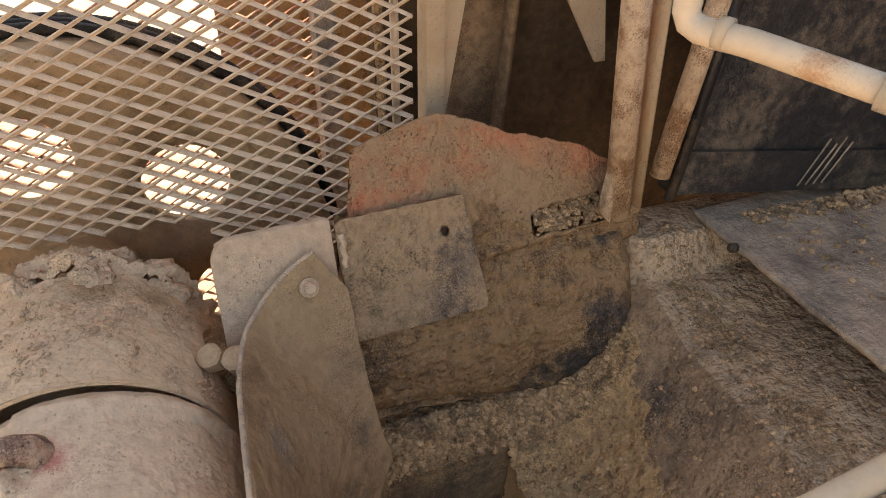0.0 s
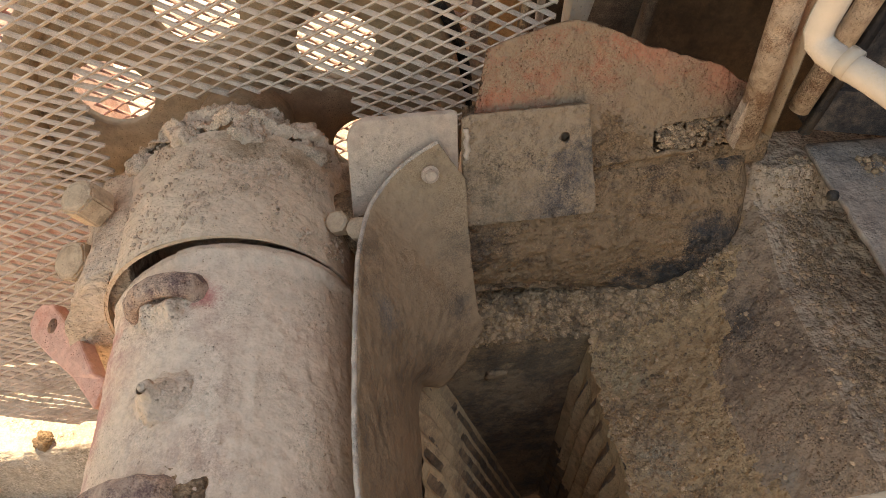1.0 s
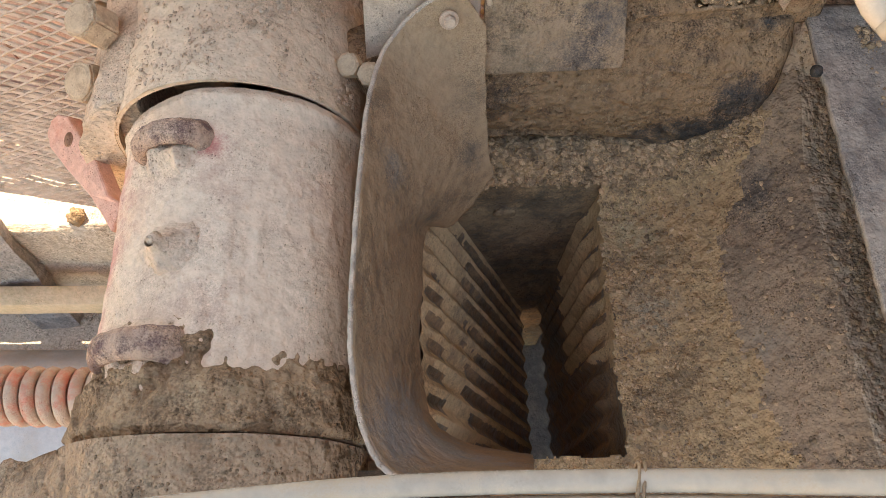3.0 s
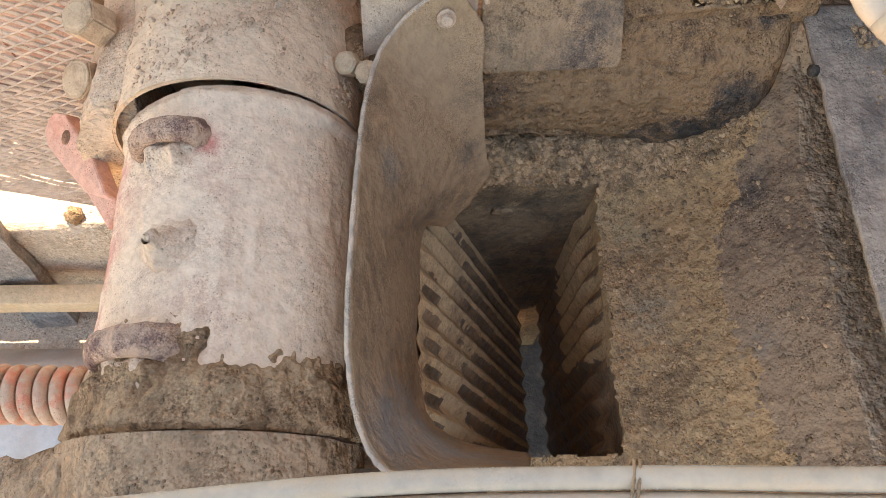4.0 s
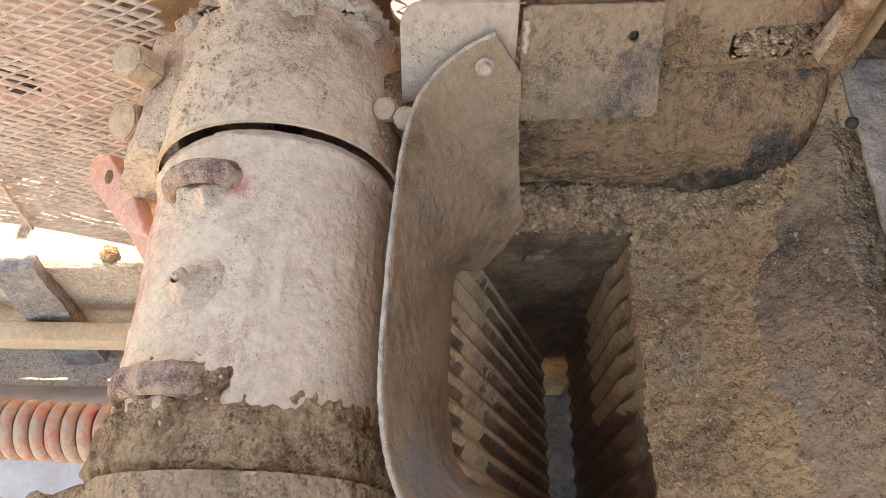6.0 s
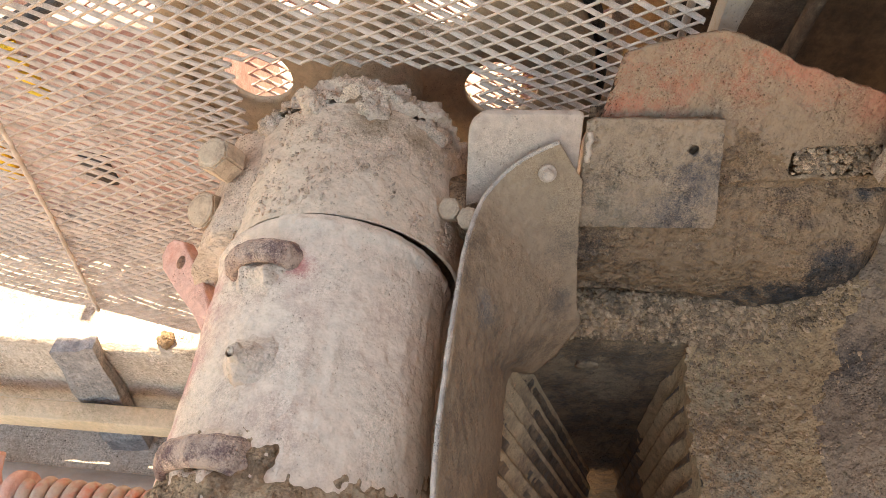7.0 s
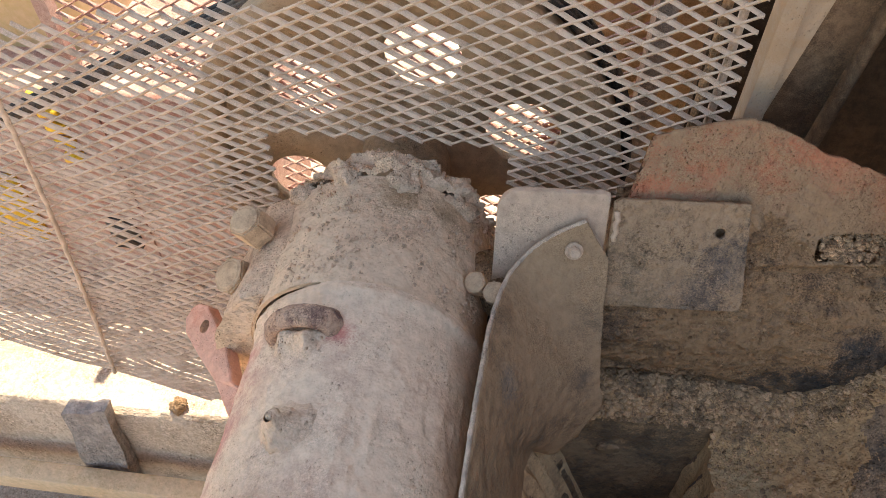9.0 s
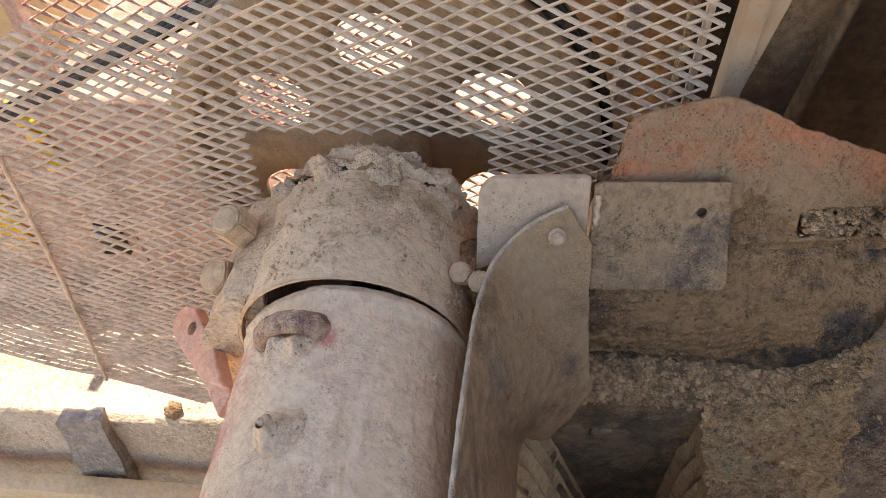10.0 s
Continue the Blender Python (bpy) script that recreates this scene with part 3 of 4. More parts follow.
def ring(bm, y0, y1, r, n, m, rough, seed, a0=0.0, a1=2 * math.pi, taper=0.0):
    """Lumpy cylinder wall round the shaft."""
    def f(u, v):
        g = a0 + (a1 - a0) * u
        y = y0 + (y1 - y0) * v
        d = Vector((math.cos(g), 0, math.sin(g)))
        rr = r + taper * v
        p = Vector((AX, y, AZ)) + d * rr
        return p + d * (rough * lumps(p + Vector((0, 0, seed)), 7) + 0.35 * rough * lumps(p + Vector((0, 0, seed)), 40))
    sheet(bm, n, m, f)
    if a1 - a0 > 6.28:
        bmesh.ops.remove_doubles(bm, verts=bm.verts, dist=1e-5)
    return bm


def annulus(bm, y, r0, r1, seg=96):
    sheet(bm, seg, 2, lambda u, v: Vector((AX + (r0 + (r1 - r0) * v) * math.cos(2 * math.pi * u), y, AZ + (r0 + (r1 - r0) * v) * math.sin(2 * math.pi * u))))
    bmesh.ops.remove_doubles(bm, verts=bm.verts, dist=1e-5)
    return bm


def build_far_bearing():
    t = thing("bearing_housing", (AX, 0.95, 0.8), "cast bearing housing thickly caked with pale dust", "bearing housing", "bearing housings")
    bm = bmesh.new()
    ring(bm, 0.827, 1.075, 0.211, 180, 60, 0.004, 1)
    annulus(bm, 1.075, 0.06, 0.211)
    part("cap", bm, M_CAP, t)
    bm = bmesh.new()
    ring(bm, 0.829, 0.97, 0.205, 96, 4, 0.0, 1)
    annulus(bm, 0.8285, 0.2045, 0.2115)
    annulus(bm, 0.97, 0.03, 0.205)
    part("bore", bm, M_CAP, t)
    # dusty dome towards the flywheel
    bm = bmesh.new()
    sheet(bm, 120, 24, lambda u, v: (lambda g, r, y: Vector((AX + r * math.cos(g), y, AZ + r * math.sin(g))))(2 * math.pi * u, 0.209 - 0.12 * v ** 1.6 + 0.008 * lumps((math.cos(6.28 * u), v, math.sin(6.28 * u)), 5), 1.07 + 0.05 * v))
    bmesh.ops.remove_doubles(bm, verts=bm.verts, dist=1e-5)
    part("end_cover", bm, M_CAP, t)
    # foot flange with bolts on the outer side
    bm = bmesh.new()
    plate(bm, [(AX - 0.14, 0.85, 1.175), (AX - 0.225, 0.85, 1.135), (AX - 0.29, 0.85, 1.03), (AX - 0.335, 0.85, 0.80), (AX - 0.15, 0.845, 0.80)], (0, 0.24, 0))
    bmesh.ops.subdivide_edges(bm, edges=bm.edges, cuts=14, use_grid_fill=True)
    for v in bm.verts:
        v.co += Vector((1, 0, 0.6)) * (0.012 * lumps(v.co, 13) + 0.005 * lumps(v.co, 42))
    part("foot", bm, M_CRUMB, t)
    for at, ax, s in (((-0.435, 0.995, 1.150), (-0.35, -0.25, 0.9), 0.062), ((-0.47, 0.955, 1.045), (-0.45, -0.35, 0.82), 0.068), ((-0.455, 0.90, 1.00), (-0.5, -0.2, 0.8), 0.03)):
        bm = bmesh.new()
        hexbolt(bm, at, ax, s, 0.055)
        bmesh.ops.bevel(bm, geom=bm.edges[:], offset=0.0035, segments=2, affect="EDGES")
        for v in bm.verts:
            v.co += Vector((0.003, 0.003, 0.003)) * noise.noise(v.co * 30)
        part("housing_bolt", bm, M_BOLT, t, smooth=False)
    for at in ((-0.022, 0.918, 1.150), (0.012, 0.900, 1.150)):
        bm = bmesh.new()
        hexbolt(bm, at, (-0.30, -0.42, 0.86), 0.036, 0.026)
        part("hex_nut", bm, M_BOLT, t, "dusty hex nut beside the guard plate", smooth=False)
    bm = bmesh.new()
    rod(bm, (-0.03, 1.0, 1.10), (0.03, 0.93, 1.10), 0.045, seg=10)
    part("lug", bm, M_CAKE, t)


def build_hub():
    t = thing("shaft_hub", (AX, 1.15, AZ), "dust-crusted hub nut on the shaft behind the bearing", "hub")
    bm = bmesh.new()
    n = 240

    def f(u, v):
        g = 2 * math.pi * u
        teeth = 0.034 * max(0.0, 0.15 + noise.noise(Vector((math.cos(g) * 3.4, 5 * v, math.sin(g) * 3.4)))) ** 0.8
        r = (0.188 + 0.025 * math.sin(v * math.pi) + teeth) * (1 - 0.25 * v)
        p = Vector((AX + r * math.cos(g), 1.075 + 0.09 * v, AZ + 0.02 + r * math.sin(g)))
        return p + Vector((math.cos(g), 0.4, math.sin(g))) * (0.020 * lumps(p, 17) + 0.010 * lumps(p, 55))
    sheet(bm, n, 60, f)
    bmesh.ops.remove_doubles(bm, verts=bm.verts, dist=1e-5)
    part("nut", bm, M_CRUMB, t)
    for k in range(11):
        g = math.radians(12 + 360 / 11 * k)
        d = Vector((math.cos(g), 0, math.sin(g)))
        c = Vector((AX, 1.078, AZ + 0.012)) + d * (0.192 + 0.012 * noise.noise(d * 5))
        size = 0.030 + 0.008 * noise.noise(d * 9)
        bm = bmesh.new()
        bmesh.ops.create_icosphere(bm, subdivisions=4, radius=1, matrix=Matrix.Translation(c) @ Matrix.Diagonal((size, 0.030, size, 1)))
        for v in bm.verts:
            q = v.co - c
            v.co += q * (0.45 * lumps(v.co, 26) + 0.22 * lumps(v.co, 80)) - d * 0.010 * math.exp(-((q - d * size).length / 0.016) ** 2)
        part("caked_bolt", bm, M_CRUMB, t, "flange bolt head buried in dust crust")


FLY_Y, FLY_R, HOLE_R, HOLE_AT = 1.343, 0.465, 0.080, 0.268
FLY_C = Vector((-0.218, FLY_Y, 1.056))


def build_flywheel():
    """Disc with six round holes, thick rim and hub; hole number one lies on +x."""
    t = thing("flywheel", FLY_C, "large dusty cast-iron flywheel with six round lightening holes", "flywheel")
    bm = bmesh.new()
    # web, one sector of sixty degrees at a time
    for k in range(6):
        c = math.radians(60 * k)
        hole = Vector((math.cos(c), 0, math.sin(c))) * HOLE_AT
        for yy in (-0.012, 0.012):
            ringv = []
            for j in range(49):
                w = 2 * math.pi * j / 48
                inner = hole + HOLE_R * Vector((math.cos(w), 0, math.sin(w)))
                d = Vector((math.cos(w), 0, math.sin(w)))
                # outer limit: sector border, rim or hub
                lo, hi = HOLE_R, 1.0
                for _ in range(26):
                    mid = (lo + hi) / 2
                    q = hole + d * mid
                    r = math.hypot(q.x, q.z)
                    a = (math.atan2(q.z, q.x) - c + math.pi) % (2 * math.pi) - math.pi
                    inside = 0.06 < r < FLY_R - 0.055 and abs(a) < math.pi / 6
                    lo, hi = (mid, hi) if inside else (lo, mid)
                ringv.append((bm.verts.new(inner + FLY_C + Vector((0, yy, 0))), bm.verts.new(hole + d * lo + FLY_C + Vector((0, yy, 0)))))
            for a, b in zip(ringv, ringv[1:]):
                bm.faces.new((a[0], b[0], b[1], a[1]))
        # wall of the hole
        w0 = [[bm.verts.new(FLY_C + hole + HOLE_R * Vector((math.cos(w), 0, math.sin(w))) + Vector((0, yy, 0))) for yy in (-0.012, 0.012)] for w in [2 * math.pi * j / 48 for j in range(49)]]
        for a, b in zip(w0, w0[1:]):
            bm.faces.new((a[0], a[1], b[1], b[0]))
    bmesh.ops.remove_doubles(bm, verts=bm.verts, dist=2e-4)
    part("web", bm, M_FLY, t)
    bm = bmesh.new()
    prof = [(FLY_R - 0.06, -0.013), (FLY_R - 0.052, -0.055), (FLY_R - 0.004, -0.058), (FLY_R, -0.052), (FLY_R, 0.052), (FLY_R - 0.004, 0.058), (FLY_R - 0.052, 0.055), (FLY_R - 0.06, 0.013)]
    sheet(bm, 128, len(prof) - 1, lambda u, v: (lambda q: FLY_C + Vector((q[0] * math.cos(2 * math.pi * u), q[1], q[0] * math.sin(2 * math.pi * u))))(prof[round(v * (len(prof) - 1))]))
    part("rim", bm, M_FLY, t)
    bm = bmesh.new()
    rod(bm, FLY_C + Vector((0, -0.07, 0)), FLY_C + Vector((0, 0.07, 0)), 0.10, seg=48)
    part("boss", bm, M_FLY, t)
    bm = bmesh.new()
    rod(bm, FLY_C + Vector((0, -0.24, -0.01)), FLY_C + Vector((0, -0.06, 0)), 0.06, seg=32)
    part("shaft_end", bm, M_FLY, t)
    return t


def build_pitman():
    t = thing("swing_jaw", (AX, 0.56, AZ), "dusty red-painted swing jaw barrel on the eccentric shaft", "swing jaw")
    bm = bmesh.new()
    y0, y1 = 0.322, 0.825

    def f(u, v):
        g = 2 * math.pi * u
        y = y0 + (y1 - y0) * v
        d = Vector((math.cos(g), 0, math.sin(g)))
        r = 0.1985 + 0.005 * math.exp(-((v - 0.97) / 0.02) ** 2)
        p = Vector((AX, y, AZ)) + d * r
        streak = noise.noise(Vector((g * 14, y * 3, 2)))
        return p + d * (0.004 * lumps(p, 6) + 0.0015 * lumps(p, 38) + 0.0030 * min(max((noise.noise(p * 17 + Vector((3, 0, 0))) + 0.35 * noise.noise(p * 60)) * 5, 0), 1) * max(0, 0.2 + noise.noise(p * 6 + Vector((0, 5, 0)))) + 0.0110 * max(streak, 0) * max(0, 0.12 + noise.noise(p * 7)) * (0.35 + 0.65 * (math.cos(g) > -0.1)) + 0.004 * min(max((v - 0.93 + 0.03 * noise.noise(p * 20)) / 0.02, 0), 1) * (g < 1.9))

    sheet(bm, 260, 170, f)
    bmesh.ops.remove_doubles(bm, verts=bm.verts, dist=1e-5)
    annulus(bm, y1, 0.05, 0.196)
    part("barrel", bm, M_BARREL, t)
    # belt of caked dirt at the near end
    bm = bmesh.new()

    def cake(u, v):
        g = 2 * math.pi * u
        ring_at = Vector((math.cos(g), 0, math.sin(g)))
        y = 0.320 + 0.20 * v
        p = Vector((AX, y, AZ)) + ring_at * 0.2
        reach = 0.118 + 0.024 * math.sin(3.1 * g + 2.2)
        spread = (y - 0.32) / reach + 0.36 * noise.noise(p * 11) + 0.24 * noise.noise(p * 28) + 0.22 * noise.noise(p * 75)
        k = min(max(1 - spread, 0), 1)
        r = 0.1930 + 0.020 * min(k * 2.2, 1) ** 0.6 + 0.006 * k - 0.008 * max(0, 1 - v / 0.05) + 0.0040 * lumps(p, 30) + 0.010 * max(0, noise.noise(p * 30) - 0.05) * min(k * 2, 1)
        return Vector((AX, y, AZ)) + ring_at * r

    sheet(bm, 460, 80, cake)
    bmesh.ops.remove_doubles(bm, verts=bm.verts, dist=1e-5)
    part("dirt_band", bm, M_CAKE, t, "dark brown caked dirt round the barrel end")
    # lifting lugs
    for y, ang, size in ((0.745, 113, 1.0), (0.432, 117, 1.1)):
        g = math.radians(ang)
        c = Vector((AX, y, AZ)) + 0.192 * Vector((math.cos(g), 0, math.sin(g)))
        out, tang = Vector((math.cos(g), 0, math.sin(g))), Vector((math.sin(g), 0, -math.cos(g)))
        bm = bmesh.new()
        arc = [c + (tang * 0.052 * math.cos(a) + out * (0.034 * math.sin(a))) * size for a in np.linspace(-0.25, math.pi + 0.25, 26)]
        tube(bm, arc, lambda u: 0.0150 * size * (1.12 - 0.24 * math.sin(u * math.pi)), 16)
        for v in bm.verts:
            v.co.y = y + (v.co.y - y) * 1.5
        for v in bm.verts:
            v.co += (v.co - c).normalized() * 0.003 * lumps(v.co, 60)
        part("lifting_lug", bm, M_LUG, t, "worn purple-brown welded lifting eye")
        bm = bmesh.new()

        def heap(u, v, c=c, out=out, tang=tang, size=size):
            a, b = 0.066 * (2 * u - 1), 0.075 * (2 * v - 1)
            h = 0.030 * math.exp(-(a / 0.036) ** 2 - ((b - 0.016) / 0.030) ** 2)
            h -= 0.024 * math.exp(-((a - 0.004) / 0.017) ** 2 - ((b - 0.014) / 0.012) ** 2)
            h += 0.010 * math.exp(-((a - 0.022) / 0.009) ** 2 - ((b + 0.012) / 0.020) ** 2) + 0.009 * math.exp(-((a + 0.024) / 0.008) ** 2 - ((b + 0.012) / 0.018) ** 2)
            fade = max(0, 1 - max(abs(a) / 0.066, abs(b) / 0.075) ** 4)
            p = c + tang * a * size + Vector((0, 1, 0)) * (b - 0.022) * size
            h += fade * (0.004 * noise.noise(p * 40) + 0.002 * noise.noise(p * 110))
            base = Vector((AX, p.y, AZ))
            d = (p - base).normalized()
            return base + d * (0.1965 + (h - 0.006 * (1 - fade)) * size)

        sheet(bm, 44, 44, heap)
        part("packed_dust", bm, M_PALE, t, "pale dust packed under the lug")
    g = math.radians(108)
    out = Vector((math.cos(g), 0, math.sin(g)))
    c = Vector((AX, 0.578, AZ)) + out * 0.193
    bm = bmesh.new()
    sheet(bm, 28, 10, lambda u, v: (lambda r, h: c + out * h + Vector((0, 1, 0)) * r * math.sin(2 * math.pi * u) + out.cross(Vector((0, 1, 0))) * r * math.cos(2 * math.pi * u) + Vector((0, -0.01, 0)) * v)(0.046 * (1 - v) ** 1.5 + 0.008 + 0.014 * lumps((math.cos(6.28 * u), v, math.sin(6.28 * u)), 2.5) * (1 - v), -0.004 + 0.046 * v ** 1.3))
    point = part("grease_point", bm, M_PALE, t, "dust-crusted grease nipple")
    bm = bmesh.new()
    rod(bm, c + out * 0.030, c + out * 0.042 + Vector((0, -0.008, 0)), 0.010, 0.007, seg=10)
    part("nipple", bm, M_PALE, point)
    # body under the barrel and the ribbed jaw plate
    bm = bmesh.new()
    plate(bm, [(AX - 0.12, 0.31, 0.95), (0.02, 0.31, 1.0), (0.06, 0.31, 0.86), (0.34, 0.31, 0.02), (0.10, 0.31, 0.02)], (0, 0.52, 0))
    part("body", bm, M_CAP, t, smooth=False)
    bm = bmesh.new()
    jaw_face(bm, (0.070, 0.872), (0.380, 0.02), 1)
    jaw = part("jaw_plate", bm, M_JAW, t, "fluted manganese jaw plate, brown with dust, darker in the flutes")
    waver = lambda y, z: 0.10 * noise.noise(Vector((y * 9, z * 9, 1))) + 0.06 * noise.noise(Vector((y * 40, z * 40, 4)))
    # flutes are darker in an upper band and low down
    stain(jaw, M_JAWDARK, lambda x, y, z: flute(y) < 0.50 + waver(y, z) and (0.755 < z < 0.845 and y < 0.74 + 2 * waver(y, z)) or (flute(y) < 0.62 + waver(y, z) and z < 0.60 + waver(y, z)))
    return t


def jaw_face(bm, top, foot, side, y0=0.31, y1=0.875, pitch=0.051, low=0.0, deep=0.020):
    """Fluted wear plate: broad flutes between narrow ridges."""
    def f(u, v):
        y = y0 + (y1 - y0) * u
        x = top[0] + (foot[0] - top[0]) * v
        z = top[1] + (foot[1] - top[1]) * v
        h = deep * flute(y, pitch) * min(1, max(0.1, (v - low) * 9 + 0.35)) * (1 - 0.55 * v)
        return Vector((x + side * (h + 0.0025 * lumps((x, y, z), 25)), y, z))
    sheet(bm, 220, 90, f)


def flute(y, pitch=0.051):
    return (1 - abs(math.sin(math.pi * y / pitch))) ** 0.65


def build_fixed_jaw():
    t = thing("fixed_jaw", (0.45, 0.6, 0.3), "fixed jaw with ribbed wear plate, dusty brown and black", "jaw plate")
    bm = bmesh.new()
    jaw_face(bm, (0.462, 0.787), (0.455, 0.02), -1, low=0.12)
    jaw = part("jaw_plate", bm, M_JAWDUST, t, "fluted manganese jaw plate, brown with dust, dark at near end and low down")
    waver = lambda y, z: 0.05 * noise.noise(Vector((y * 7, z * 7, 1))) + 0.04 * noise.noise(Vector((y * 30, z * 30, 4)))
    # darker at the near end, in some grooves and towards the bottom
    stain(jaw, M_JAWDARK, lambda x, y, z: y < 0.535 + 0.12 * (0.78 - z) + waver(y, z) and z < 0.772 + 0.2 * waver(y, z) or (z < 0.735 and flute(y + 0.03 * z) < 0.22 + 3 * waver(y, z) and noise.noise(Vector((y * 5, z * 11, 9))) > 0.05) or z < 0.36 + waver(y, z))
    bm = bmesh.new()
    plate(bm, [(0.475, 0.31, 0.76), (0.56, 0.31, 0.76), (0.56, 0.31, 0.0), (0.482, 0.31, 0.0)], (0, 0.55, 0))
    part("back_block", bm, M_BROWN, t, smooth=False)


def build_near_bearing():
    t = thing("bearing_housing", (AX, 0.2, 0.8), "near bearing housing buried under pale brown dust", "bearing housing", "bearing housings")
    bm = bmesh.new()
    ring(bm, 0.05, 0.316, 0.214, 160, 50, 0.007, 5)
    annulus(bm, 0.05, 0.02, 0.212)
    annulus(bm, 0.316, 0.19, 0.214)
    part("cap", bm, M_NEARCAP, t)
    bm = bmesh.new()
    sheet(bm, 40, 30, lambda u, v: Vector((AX - 0.14 - 0.32 * u, 0.08 + 0.225 * v, AZ + 0.13 - 0.24 * u + 0.02 * lumps((u, v, 1), 3) + 0.008 * lumps((u, v, 1), 12))))
    part("shoulder", bm, M_NEARCAP, t, thick=0.04)


# ---- guard mesh ----


def expanded_metal(bm, inside, x0, x1, z0, z1, y, lwd, swd, w=0.0042, t=0.0030, wob=0.0):
    """Strands of a diamond mesh in the plane y: each strand is a thin twisted bar between two knots."""
    nx, nz = int((x1 - x0) / (lwd / 2)), int((z1 - z0) / (swd / 2))
    knot = lambda i, j: Vector((x1 - i * lwd / 2, y + wob * lumps((i * 0.05, j * 0.05, 2), 1), z0 + j * swd / 2))
    for i in range(nx):
        for j in range(nz):
            if (i + j) % 2:
                continue
            a = knot(i, j)
            for s in (1, -1):
                if not 0 <= j + s <= nz:
                    continue
                b = knot(i + 1, j + s)
                mid = (a + b) / 2
                if not inside(mid.x, mid.z):
                    continue
                d = (b - a).normalized()
                e = b + d * 0.002
                k = a - d * 0.002
                n1 = Vector((d.z, 0, -d.x)) * w / 2 + Vector((0, s * 0.4 * w, 0))
                n2 = Vector((0, t, 0)) + Vector((d.z, 0, -d.x)) * 0.25 * t
                j1 = 1 + 0.35 * noise.noise(a * 60)
                q = [p + m * j1 for p in (k, e) for m in (n1 + n2, n1 - n2, -n1 - n2, -n1 + n2)]
                vs = [bm.verts.new(p) for p in q]
                for g in range(4):
                    h = (g + 1) % 4
                    bm.faces.new((vs[g], vs[h], vs[4 + h], vs[4 + g]))


def build_guard():
    t = thing("flywheel_guard", (-0.3, 1.18, 0.2), "dusty expanded-metal flywheel guard with a ragged cut-out", "guard")

    def inside(x, z):
        if z > 1.578 + 0.15 * x + max(0, (x + 0.34) * 3) + 0.012 * noise.noise(Vector((x * 12, 0, 1))):
            return False
        if -0.447 - 0.1 * max(z - 1.14, 0) < x < -0.002 and z < 1.247 + 0.014 * noise.noise(Vector((x * 17, 0, 3))):
            return False
        if x >= -0.002 and z < 1.14:
            return False
        return z > 0.13 + max(-0.86 - x, 0) * 0.5
    bm = bmesh.new()
    expanded_metal(bm, inside, -2.6, 0.372, -0.05, 1.86, 1.165, 0.0555, 0.0292, w=0.0050, t=0.0022, wob=0.02)
    part("mesh_panel", bm, M_MESH, t, smooth=False)
    bm = bmesh.new()
    bar(bm, (0.355, 1.20, 0.9), (0.355, 1.20, 1.95), 0.012, 0.012)
    part("edge_rod", bm, M_MESH, t)
    bm = bmesh.new()
    tube(bm, [(0.325 + 0.006 * lumps((0, 0, z), 12), 1.185, z) for z in np.linspace(1.2, 1.9, 40)], 0.009, 8)
    part("weld_seam", bm, M_CAKE, t)
    bm = bmesh.new()
    tube(bm, [(-0.975 - 0.125 * k ** 1.3 + 0.004 * noise.noise(Vector((k * 40, 0, 0))), 1.150, 1.30 - 1.02 * k) for k in np.linspace(0, 1, 60)], lambda u: 0.0055 + 0.004 * noise.noise(Vector((u * 70, 3, 0))), 8)
    part("lacing", bm, M_MESH, t, "dust-caked lacing wire where two mesh sheets meet")


def build_post():
    t = thing("steel_post", (0.43, 1.22, 0.9), "cream-painted steel post dusty at the edges", "post")
    bm = bmesh.new()
    bar(bm, (0.425, 1.215, -0.9), (0.425, 1.215, 2.6), 0.034, 0.05)
    part("flange", bm, M_POST, t, bevel=0.002)
    bm = bmesh.new()
    plate(bm, [(0.44, 1.205, 1.3), (0.49, 1.205, 1.60), (0.60, 1.205, 2.2), (0.60, 1.205, 2.6), (0.442, 1.205, 2.6)], (0, 0.006, 0))
    part("web", bm, M_POST, t, smooth=False)
    bm = bmesh.new()
    plate(bm, [(0.645, 1.23, 1.62), (0.76, 1.23, 1.62), (0.790, 1.23, 1.41), (0.768, 1.23, 1.41)], (0, 0.008, 0))
    plate(bm, [(0.645, 1.23, 1.62), (0.44, 1.23, 2.3), (0.76, 1.23, 2.3), (0.76, 1.23, 1.62)], (0, 0.008, 0))
    part("gusset", bm, M_POST, t, smooth=False)
    t = thing("channel_post", (0.56, 1.33, 0.9), "brown-painted open steel channel", "post")
    bm = bmesh.new()
    bar(bm, (0.43, 1.33, -0.15), (0.625, 1.33, 2.4), 0.11, 0.012, 90)
    part("web", bm, M_BROWN2, t)
    bm = bmesh.new()
    bar(bm, (0.525, 1.36, -0.15), (0.70, 1.36, 2.4), 0.012, 0.07, 90)
    part("flange", bm, M_BROWN2, t)
    bm = bmesh.new()
    box(bm, (0.4, 1.50, 0.6), (2.4, 1.54, 2.6))
    structure("wall_back", bm, M_BROWN, "dark brown steel wall in shade", "wall", smooth=False)


